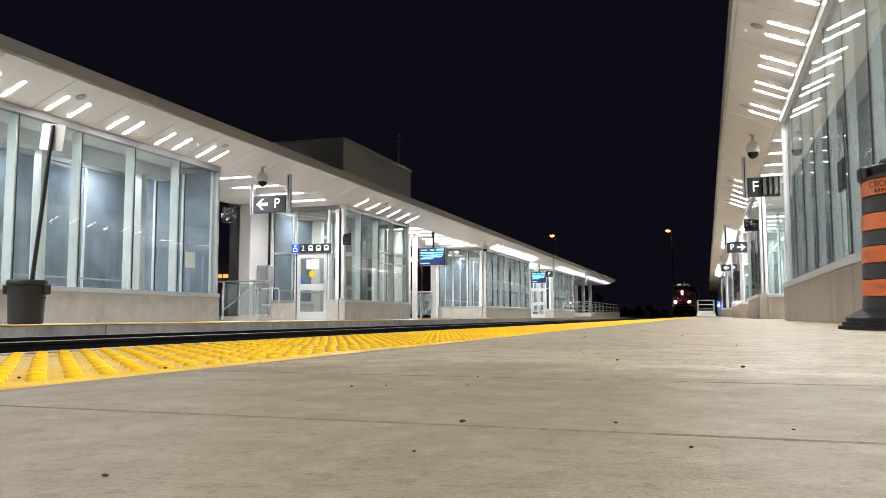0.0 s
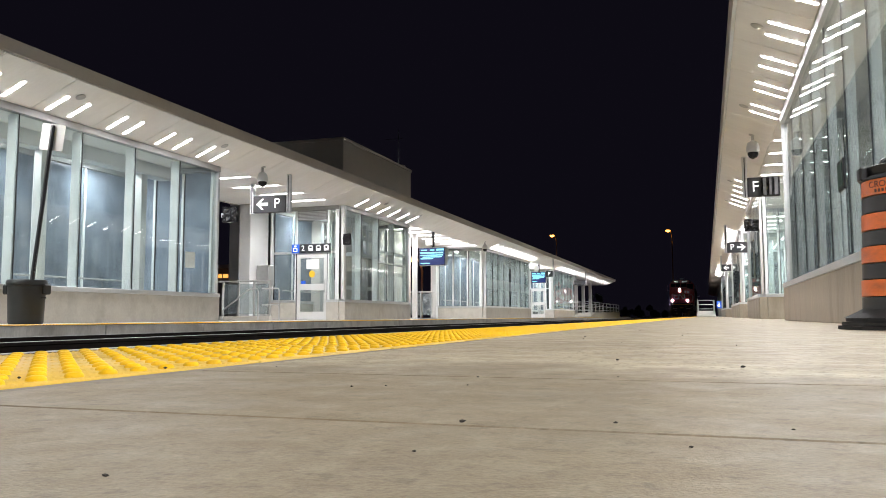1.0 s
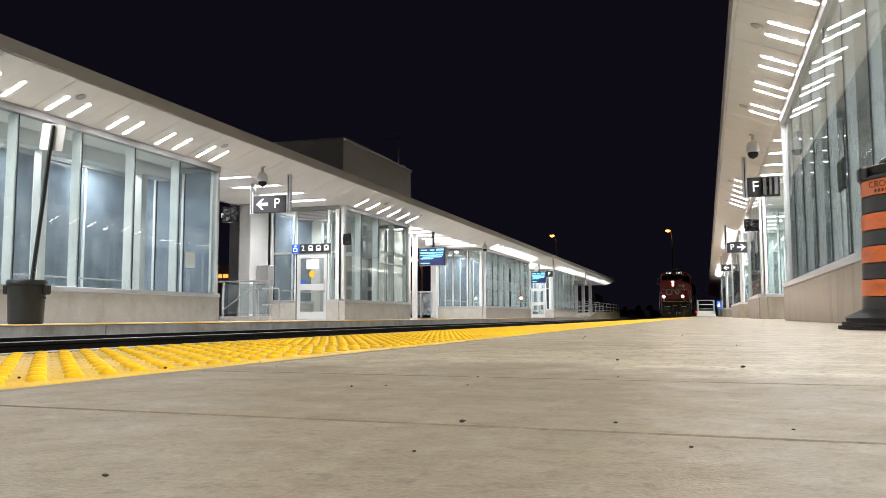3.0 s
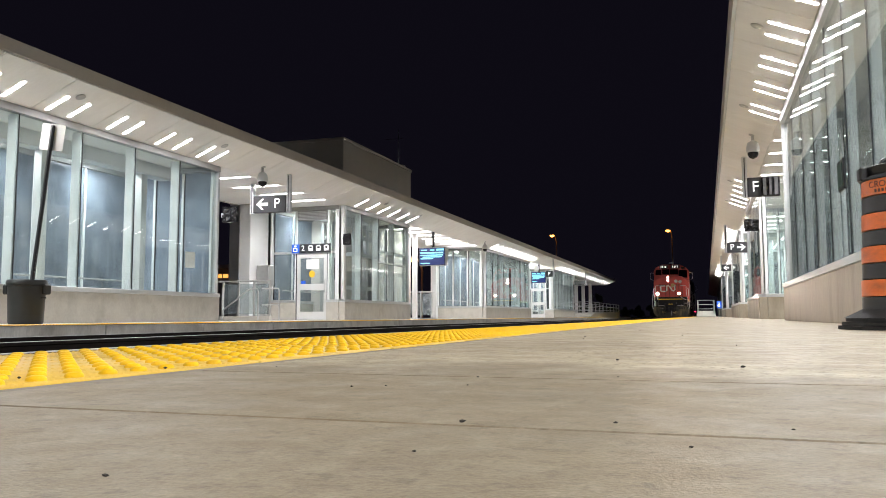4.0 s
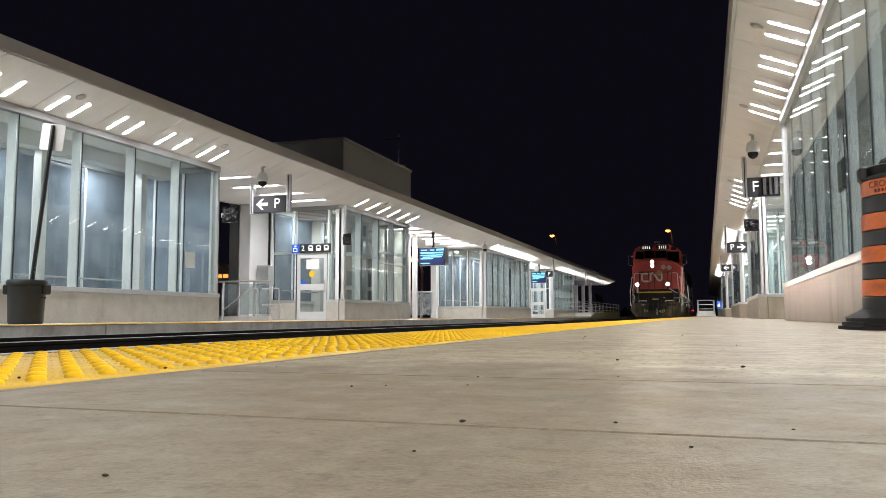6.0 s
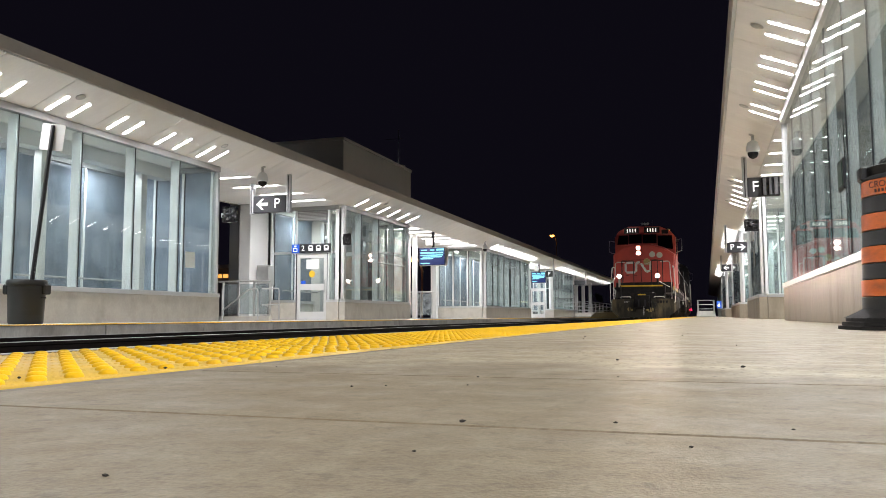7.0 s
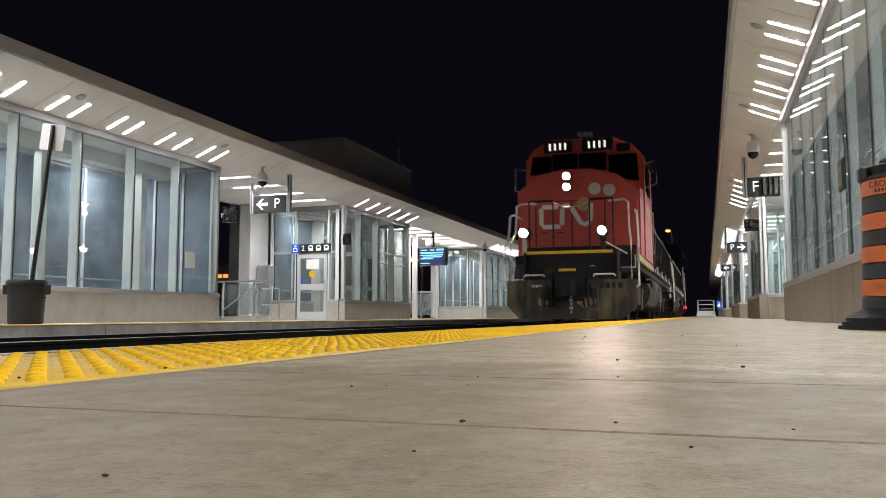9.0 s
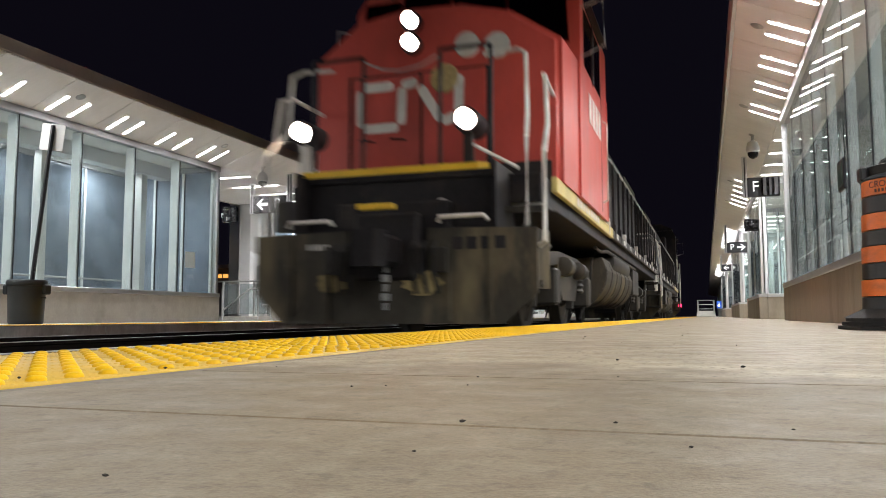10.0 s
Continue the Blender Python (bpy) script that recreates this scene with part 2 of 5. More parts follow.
def part(name, bm, material, parent, label="", smooth=False):
    me = bpy.data.meshes.new(name)
    top = parent
    while top.parent:
        top = top.parent
    off = ORIGIN.get(name_key(top), Vector((0, 0, 0)))
    if off.length:
        bmesh.ops.translate(bm, verts=bm.verts, vec=-off)
    bmesh.ops.recalc_face_normals(bm, faces=bm.faces)
    bm.to_mesh(me)
    bm.free()
    if smooth:
        me.polygons.foreach_set("use_smooth", [True] * len(me.polygons))
        me.set_sharp_from_angle(angle=radians(40))
    me.materials.append(material)
    ob = new(name, me)
    ob.parent = parent
    if label:
        ob["label"] = label
    return ob


def solo(name, bm, material, label, category, group="", kind="", smooth=False):
    me = bpy.data.meshes.new(name)
    bmesh.ops.recalc_face_normals(bm, faces=bm.faces)
    bm.to_mesh(me)
    bm.free()
    if smooth:
        me.polygons.foreach_set("use_smooth", [True] * len(me.polygons))
        me.set_sharp_from_angle(angle=radians(40))
    me.materials.append(material)
    return tagged(new(name, me), label, category, group, kind)


def box(x0, x1, y0, y1, z0, z1, bevel=0.0, bm=None):
    bm = bm or bmesh.new()
    x0, x1, y0, y1, z0, z1 = min(x0, x1), max(x0, x1), min(y0, y1), max(y0, y1), min(z0, z1), max(z0, z1)
    v = [bm.verts.new((x, y, z)) for z in (z0, z1) for x, y in ((x0, y0), (x1, y0), (x1, y1), (x0, y1))]
    fs = [bm.faces.new([v[i] for i in f]) for f in ((3, 2, 1, 0), (4, 5, 6, 7), (0, 1, 5, 4), (1, 2, 6, 5), (2, 3, 7, 6), (3, 0, 4, 7))]
    if bevel:
        es = list({e for f in fs for e in f.edges})
        bmesh.ops.bevel(bm, geom=es, offset=bevel, segments=1, affect="EDGES")
    return bm


def prism(pts, axis, a, b, bm=None):
    """A solid from an outline. axis 'y': pts are (x, z) swept from y=a to b; 'x': (y, z); 'z': (x, y)."""
    bm = bm or bmesh.new()
    put = {"y": lambda p, q: (p[0], q, p[1]), "x": lambda p, q: (q, p[0], p[1]), "z": lambda p, q: (p[0], p[1], q)}[axis]
    A = [bm.verts.new(put(p, a)) for p in pts]
    B = [bm.verts.new(put(p, b)) for p in pts]
    n = len(pts)
    bm.faces.new(A)
    bm.faces.new(B[::-1])
    for i in range(n):
        bm.faces.new((A[i], B[i], B[(i + 1) % n], A[(i + 1) % n]))
    return bm


def tube(pts, r, seg=8, bm=None, closed=True):
    """A round bar through the points."""
    bm = bm or bmesh.new()
    pts = [Vector(p) for p in pts]
    rings = []
    for i, p in enumerate(pts):
        d = (pts[min(i + 1, len(pts) - 1)] - pts[max(i - 1, 0)]).normalized()
        u = d.cross(Vector((0, 0, 1)))
        u = (u if u.length > 0.05 else d.cross(Vector((0, 1, 0)))).normalized()
        w = d.cross(u)
        rings.append([bm.verts.new(p + r * (math.cos(k * math.tau / seg) * u + math.sin(k * math.tau / seg) * w)) for k in range(seg)])
    for a, b in zip(rings, rings[1:]):
        for k in range(seg):
            bm.faces.new((a[k], a[(k + 1) % seg], b[(k + 1) % seg], b[k]))
    bm.faces.new(rings[0][::-1])
    bm.faces.new(rings[-1])
    return bm


def lathe(profile, at, axis="z", seg=24, bm=None):
    """A turned solid: profile of (radius, height) along the axis from the point at."""
    bm = bm or bmesh.new()
    at = Vector(at)
    rings = []
    for r, hgt in profile:
        ring = []
        for k in range(seg):
            c, s = r * math.cos(k * math.tau / seg), r * math.sin(k * math.tau / seg)
            ring.append(bm.verts.new(at + Vector({"z": (c, s, hgt), "y": (c, hgt, s), "x": (hgt, c, s)}[axis])))
        rings.append(ring)
    for a, b in zip(rings, rings[1:]):
        for k in range(seg):
            bm.faces.new((a[k], a[(k + 1) % seg], b[(k + 1) % seg], b[k]))
    bm.faces.new(rings[0][::-1])
    bm.faces.new(rings[-1])
    return bm


def letters(txt, size, m, depth=0.004):
    """Raised writing as a mesh, facing -y, centred on its origin."""
    cu = bpy.data.curves.new("writing", "FONT")
    cu.body, cu.size, cu.extrude, cu.align_x, cu.align_y = txt, size, depth, "CENTER", "CENTER"
    tmp = new("writing", cu)
    dg = bpy.context.evaluated_depsgraph_get()
    me = bpy.data.meshes.new_from_object(tmp.evaluated_get(dg))
    bpy.data.objects.remove(tmp)
    me.transform(pose(0, 0, 0, 90))
    me.materials.clear()
    me.materials.append(m)
    return me


def write(txt, size, at, parent, m, rz=0.0, label=""):
    ob = new("lettering", letters(txt, size, m))
    top = parent
    while top.parent:
        top = top.parent
    ob.matrix_basis = pose(*(Vector(at) - ORIGIN.get(name_key(top), Vector((0, 0, 0)))), 0, 0, rz)
    ob.parent = parent
    if label:
        ob["label"] = label
    return ob


# ---- ground, platforms and tracks ----
EDGE_R, EDGE_L = -1.39, -8.5        # platform edges
ZL, ZRAIL = -0.02, -0.12            # far platform level, rail head level
TRACKS = ((-2.97, -0.12), (-6.95, -0.15))
FAR, BACK = 160.0, -12.0

bm = bmesh.new()
v = [bm.verts.new(p) for p in ((-900, -200, -0.62), (900, -200, -0.62), (900, 2000, -0.62), (-900, 2000, -0.62))]
bm.faces.new(v)
solo("ground", bm, M_GROUND, "dark bare ground reaching into the night", "ground", kind="structure")

solo("track_bed", prism([(EDGE_L - 0.1, -0.6), (EDGE_R + 0.1, -0.6), (EDGE_R + 0.1, -0.42), (-2.0, -0.36), (-4.2, -0.36), (-5.0, -0.42), (-5.7, -0.38), (-8.2, -0.38), (EDGE_L - 0.1, -0.38)], "y", BACK, 600),
     M_BALLAST, "dark crushed stone ballast between the platforms", "track bed", kind="structure")


def rail_profile(x, top):
    return [(x - 0.07, top - 0.17), (x + 0.07, top - 0.17), (x + 0.07, top - 0.155), (x + 0.012, top - 0.14), (x + 0.012, top - 0.045),
            (x + 0.036, top - 0.036), (x + 0.036, top - 0.006), (x - 0.036, top - 0.006), (x - 0.036, top - 0.036), (x - 0.012, top - 0.045), (x - 0.012, top - 0.14), (x - 0.07, top - 0.155)]


for cx, zr in TRACKS:
    trk = thing("railway_track", (cx, 0, zr - 0.2), "steel rails on dark timber sleepers in ballast", "track", "tracks", "structure")
    for dx in (-0.755, 0.755):
        r = part("rail", prism(rail_profile(cx + dx, zr), "y", BACK, 600), M_STEEL, trk)
        part("running_surface", box(cx + dx - 0.03, cx + dx + 0.03, BACK, 600, zr - 0.006, zr, 0), M_SHINE, r, "bright worn rail head")
    sl = box(cx - 1.3, cx + 1.3, -0.11, 0.11, zr - 0.34, zr - 0.172, 0.01)
    first = part("sleeper", sl, M_SLEEPER, trk)
    for k in range(-12, 130):
        ob = first if k == -12 else first.copy()
        if k != -12:
            scene.collection.objects.link(ob)
        ob.location = (0, k * 0.56, 0)

# the near platform, with saw-cut joints
plat = thing("platform_near", (0, 0, 0), "weathered beige concrete platform with saw-cut joints", "platform", kind="structure")
ys = [BACK, -4.5, -2.5, -0.7, 0.556, 1.004] + [1.004 + 1.52 * k for k in range(1, 46)] + [FAR]
for a, b in zip(ys, ys[1:]):
    g = 0.0028
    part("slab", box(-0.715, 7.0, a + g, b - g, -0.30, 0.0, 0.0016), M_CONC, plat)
part("joint_filling", box(-0.72, 6.99, BACK + 0.02, FAR - 0.02, -0.31, -0.016), M_JOINT, plat)
part("platform_edge", box(EDGE_R, -1.362, BACK, FAR, -0.6, -0.002, 0.002), M_EDGE, plat)
part("strip_bed", box(-1.361, -0.716, BACK, FAR, -0.35, -0.0075), M_EDGE, plat)

platl = thing("platform_far", (EDGE_L, 0, ZL), "grey concrete platform across the tracks with stained face", "platform", kind="structure")
ys = [BACK + 2.4 * k for k in range(46)]
for a, b in zip(ys, ys[1:]):
    part("edge_block", box(EDGE_L - 0.6, EDGE_L, a + 0.006, b - 0.006, -0.6, ZL - 0.012, 0.008), M_EDGE, platl)
part("platform_deck", box(-22.0, EDGE_L - 0.602, BACK, 98, -0.6, ZL - 0.012), M_EDGE, platl)


# ---- tactile warning strips ----
def dome_tile(detail):
    """One 0.61 m square tile with ten by ten truncated domes, its base at z=0."""
    bm = box(-0.305, 0.305, 0.002, 0.608, -0.004, 0.004, 0.0015)
    seg, prof = ((14, ((0.0125, 0.0), (0.0120, 0.0030), (0.0096, 0.0056), (0.0058, 0.0066))) if detail else (7, ((0.0128, 0.0), (0.0085, 0.0064))))
    for i in range(10):
        for j in range(10):
            cx, cy = -0.2745 + 0.061 * i, 0.0305 + 0.061 * j
            rings = [[bm.verts.new((cx + r * math.cos(k * math.tau / seg), cy + r * math.sin(k * math.tau / seg), 0.004 + z)) for k in range(seg)] for r, z in prof]
            for a, b in zip(rings, rings[1:]):
                for k in range(seg):
                    bm.faces.new((a[k], a[(k + 1) % seg], b[(k + 1) % seg], b[k]))
            bm.faces.new(rings[-1])
    if detail:
        for i in range(41):
            for j in range(41):
                if (i % 4 == 2 and j % 4 == 2):
                    continue
                cx, cy = -0.295 + 0.0148 * i, 0.01 + 0.0148 * j
                if cy > 0.6 or min(abs((cx + 0.2745) % 0.061), abs(0.061 - (cx + 0.2745) % 0.061)) < 0.02:
                    continue
                q = [bm.verts.new((cx + dx, cy + dy, 0.0039)) for dx, dy in ((-0.003, -0.003), (0.003, -0.003), (0.003, 0.003), (-0.003, 0.003))]
                t = bm.verts.new((cx, cy, 0.0058))
                for k in range(4):
                    bm.faces.new((q[k], q[(k + 1) % 4], t))
    me = bpy.data.meshes.new("tactile_tile")
    bm.to_mesh(me)
    bm.free()
    me.polygons.foreach_set("use_smooth", [True] * len(me.polygons))
    me.set_sharp_from_angle(angle=radians(50))
    me.materials.append(M_YEL)
    me.materials.append(M_YELBASE)
    for p in me.polygons:
        if all(me.vertices[i].co.z < 0.0059 for i in p.vertices) and max(me.vertices[i].co.z for i in p.vertices) < 0.0042 or len(p.vertices) == 3:
            p.material_index = 1
    return me


TILE_HI, TILE_LO = dome_tile(True), dome_tile(False)


def tactile(name, cx, z, y0, n, hi):
    st = thing(name, (cx, y0, z), "yellow tactile warning strip with raised domes along the platform edge", "tactile strip", kind="structure")
    for k in range(n):
        ob = new("tactile_tile", TILE_HI if k < hi else TILE_LO)
        ob.parent = st
        ob.location = (random.uniform(-0.004, 0.004), k * 0.612, random.uniform(0, 0.0018))
        ob.rotation_euler = (0, 0, radians(random.uniform(-0.25, 0.25)))
    part("bedding", box(cx - 0.312, cx + 0.331, y0, y0 + 0.612 * n, z - 0.0044, z + 0.002), M_BED, st, "grey sealant bed under the tiles")
    return st


tactile("tactile_strip_near", -1.048, -0.003, -1.84, 180, 12)
tactile("tactile_strip_far", EDGE_L - 0.31, ZL - 0.008, 2.0, 150, 0)


# ---- canopies ----
XL, XR = -10.6, 1.32               # glass lines of the two rows of shelters
HEAD, DEPTH = 3.56, 2.62
SLOPE = 0.42


def canopy(name, s, X0, zb, y0, y1, reach, rise):
    """A long flat roof whose soffit turns up towards the track. s: +1 or -1, the way from the track to the building."""
    top = HEAD + SLOPE * reach
    cn = thing(name, (X0, y0, HEAD), "long pale canopy roof with white soffit panels and beige fascia", "canopy", kind="structure")
    xe = X0 - s * reach
    part("roof_slab", prism([(X0, HEAD + 0.03), (xe + s * 0.03, top + 0.03), (xe + s * 0.03, top + rise - 0.02), (X0 + s * (DEPTH + 0.5), HEAD + 0.55), (X0 + s * (DEPTH + 0.5), HEAD + 0.03)], "y", y0, y1), M_ROOF, cn)
    fa = part("fascia", prism([(xe, top - 0.02), (xe - s * 0.012, top), (xe - s * 0.03, top + rise), (xe + s * 0.05, top + rise + 0.012), (xe + s * 0.03, top)], "y", y0, y1), M_FASCIA, cn, "beige metal fascia")
    part("drip_edge", prism([(xe + s * 0.001, top - 0.028), (xe + s * 0.05, top - 0.012), (xe + s * 0.05, top - 0.002), (xe + s * 0.001, top - 0.02)], "y", y0, y1), M_WHITE, fa)
    n = int((y1 - y0) / 1.372)
    w = (y1 - y0) / n
    for k in range(n):
        a, b = y0 + k * w + 0.006, y0 + (k + 1) * w - 0.006
        part("soffit_panel", prism([(X0 - s * 0.01, HEAD + 0.0), (xe + s * 0.052, top - 0.0218), (xe + s * 0.052, top + 0.0), (X0 - s * 0.01, HEAD + 0.025)], "y", a, b), M_SOFFIT, cn)
        part("flat_panel", box(X0, X0 + s * (DEPTH + 0.5), a, b, HEAD, HEAD + 0.028), M_SOFFIT, cn)
    part("end_fascia", prism([(X0, HEAD + 0.0), (xe, top - 0.01), (xe, top + rise), (X0 + s * (DEPTH + 0.5), HEAD + 0.56), (X0 + s * (DEPTH + 0.5), HEAD)], "y", y1, y1 + 0.04), M_FASCIA, cn)
    part("back_fascia", box(X0 + s * (DEPTH + 0.5), X0 + s * (DEPTH + 0.55), y0, y1, HEAD - 0.02, HEAD + 0.58), M_FASCIA, cn)
    return cn


canopy("canopy_far_side", -1, XL, 0, BACK, 90.0, 1.0, 0.19)
canopy("canopy_near_side", 1, XR, 0, BACK, 150.0, 0.90, 0.15)


def downlight(parent, at, watts, colour):
    """The light that a strip lamp throws downwards."""
    d = bpy.data.lights.new("tube_light", "SPOT")
    d.energy, d.color, d.spot_size, d.spot_blend, d.shadow_soft_size = watts, colour, radians(174), 1.0, 0.0
    ob = new("tube_light", d)
    ob.location = at
    ob.parent = parent
    return ob


def light_proto(name, length, width):
    """A recessed strip light along x, hanging just under its ceiling at the origin."""
    t = thing(name, (0, 0, 0), "slim white strip light glowing in the canopy soffit", "strip light", "canopy strip lights")
    part("housing", box(-length / 2 - 0.012, length / 2 + 0.012, -width / 2 - 0.006, width / 2 + 0.006, -0.006, -0.001, 0.001), M_HOUSING, t)
    pr = [(-length / 2, -width / 2 + 0.015), (-length / 2 + 0.02, -width / 2), (length / 2 - 0.02, -width / 2), (length / 2, -width / 2 + 0.015),
          (length / 2, width / 2 - 0.02), (length / 2 - 0.02, width / 2), (-length / 2 + 0.02, width / 2), (-length / 2, width / 2 - 0.02)]
    part("diffuser", prism(pr, "z", -0.011, -0.0065), M_TUBE, t, "glowing white diffuser")
    downlight(t, (0, 0, -0.02), THROW * length * width, (0.985, 0.965, 0.985))
    return t


proto_slope, proto_flat = light_proto("strip_light", 0.50, 0.074), light_proto("strip_light", 1.35, 0.074)
TILT = math.degrees(math.atan(SLOPE))


def slope_lights(s, X0, ys, mid=0.31):
    for y in ys:
        copy_thing(proto_slope, pose(X0 - s * mid, y, HEAD + SLOPE * mid - 0.002, 0, s * TILT))


def flat_lights(s, X0, ys):
    for y in ys:
        copy_thing(proto_flat, pose(X0 + s * 0.74, y, HEAD - 0.001))


def steps(a, b, d):
    return [a + d * k for k in range(int((b - a) / d + 0.5) + 1)]


slope_lights(-1, XL, [7.6, 8.05, 8.95, 9.41, 10.3, 10.79, 11.73, 12.17, 13.11, 13.65, 14.47, 14.97] + steps(-5, 6.5, 0.9))
slope_lights(-1, XL, steps(22.72, 27.3, 0.905) + steps(39.3, 48.8, 0.9) + steps(58.4, 66.5, 0.95))
flat_lights(-1, XL, steps(16.83, 21.0, 1.36) + steps(29.0, 37.2, 1.335) + steps(50.6, 56.5, 1.35))
slope_lights(-1, XL, steps(69.0, 88.0, 2.0))
slope_lights(1, XR, [8.98, 9.46, 10.39, 10.85, 11.76, 12.21, 13.06, 13.51, 14.44, 14.92] + steps(-5, 8, 1.0), 0.25)
slope_lights(1, XR, steps(22.5, 27.2, 0.92) + steps(34.9, 44.5, 0.92) + steps(59.5, 75, 0.95), 0.25)
flat_lights(1, XR, steps(16.71, 21.0, 1.36) + steps(28.4, 33.5, 1.36) + steps(46.5, 58, 1.36))
for p in (proto_slope, proto_flat):
    for o in (*p.children_recursive, p):
        bpy.data.objects.remove(o)


# ---- glazed shelters ----
def glass_run(sh, axis, fixed, a, b, zb, n, glass, s, plinth=True, door=None, back=False):
    """A glazed wall along 'y' (at x=fixed) or 'x' (at y=fixed) from a to b: plinth, sill, mullions, panes and head."""
    th = 0.09

    def bx(u0, u1, d0, d1, z0, z1, bev=0.0):
        return box(fixed + d0, fixed + d1, u0, u1, z0, z1, bev) if axis == "y" else box(u0, u1, fixed + d0, fixed + d1, z0, z1, bev)

    zs = zb + 0.55
    spans = [(a, b)]
    if door:
        spans = [(a, door[0]), (door[1], b)]
    for u0, u1 in spans:
        if u1 - u0 < 0.05:
            continue
        part("plinth", bx(u0, u1, -0.11, 0.11, zb, zs, 0.006), M_STONE if s > 0 else M_PLINTH, sh, "polished stone base wall" if s > 0 else "pale concrete base wall")
        part("sill", bx(u0, u1, -0.125, 0.125, zs + 0.001, zs + 0.085, 0.006), M_ALU, sh)
    part("head_rail", bx(a, b, -0.07, 0.07, HEAD - 0.13, HEAD - 0.004, 0.005), M_ALU if s > 0 and not back else M_HEADR, sh)
    w = (b - a) / n
    cuts = [a + k * w for k in range(n + 1)]
    if door:
        cuts = sorted([c for c in cuts if not door[0] + 0.02 < c < door[1] - 0.02 and abs(c - door[0]) > 0.25 and abs(c - door[1]) > 0.25] + [door[0] - 0.03, door[1] + 0.03])
    for c in cuts:
        inside = door and abs(c - (door[0] + door[1]) / 2) < (door[1] - door[0]) / 2 + 0.05
        flush = axis == "y" and not back
        d0, d1 = (s * 0.012, s * (0.10 if s > 0 else 0.21)) if flush else (-th / 2, th / 2)
        part("mullion", bx(c - 0.03, c + 0.03, d0, d1, zb if inside else zs + 0.086, HEAD - 0.131, 0.004), M_FIN, sh)
        if not back and not inside and (flush or c < b - 0.05):
            part("gasket", bx(c - (0.003 if s > 0 else 0.0065), c + (0.003 if s > 0 else 0.0065), -0.007, 0.0085, zs + 0.086, HEAD - 0.131) if flush else bx(c + 0.033, c + 0.047, -0.03, 0.03, zs + 0.086, HEAD - 0.131), M_DALU if s > 0 else M_BLACK, sh)
    for u0, u1 in zip(cuts, cuts[1:]):
        low = zs + 0.086
        if door and abs((u0 + u1) / 2 - (door[0] + door[1]) / 2) < 0.2:
            low = zb + 2.16
        g0, g1 = (0.007, 0.007) if axis == "y" and not back else (0.048, 0.033)
        part("pane", bx(u0 + g0, u1 - g1, -0.006, 0.006, low, HEAD - 0.131), glass, sh)


def leaf_door(sh, x0, x1, y, zb):
    """A glazed swing door in a wall that faces the camera."""
    d = part("door", box(x0, x0 + 0.11, y - 0.03, y + 0.03, zb + 0.01, zb + 2.08, 0.004), M_WHITE, sh, "white-framed glazed door, closed")
    part("stile", box(x1 - 0.11, x1, y - 0.03, y + 0.03, zb + 0.01, zb + 2.08, 0.004), M_WHITE, d)
    for z0, z1 in ((0.01, 0.26), (0.93, 1.13), (1.94, 2.08)):
        part("rail", box(x0 + 0.11, x1 - 0.11, y - 0.028, y + 0.028, zb + z0, zb + z1, 0.004), M_WHITE, d)
    for z0, z1 in ((0.26, 0.93), (1.13, 1.94)):
        part("pane", box(x0 + 0.11, x1 - 0.11, y - 0.005, y + 0.005, zb + z0, zb + z1), M_GLASS, d)
    part("handle", tube([(x1 - 0.055, y - 0.03, zb + 0.85), (x1 - 0.055, y - 0.085, zb + 0.87), (x1 - 0.055, y - 0.085, zb + 1.23), (x1 - 0.055, y - 0.03, zb + 1.25)], 0.014), M_GALV, d, "steel pull handle")
    part("transom", box(x0 - 0.03, x1 + 0.03, y - 0.045, y + 0.045, zb + 2.085, zb + 2.155, 0.004), M_ALU, sh)
    for xa in (x0 - 0.03, x1 + 0.005):
        part("door_jamb", box(xa, xa + 0.025, y - 0.05, y + 0.05, zb, zb + 2.084), M_DALU, sh, "dark door gasket")


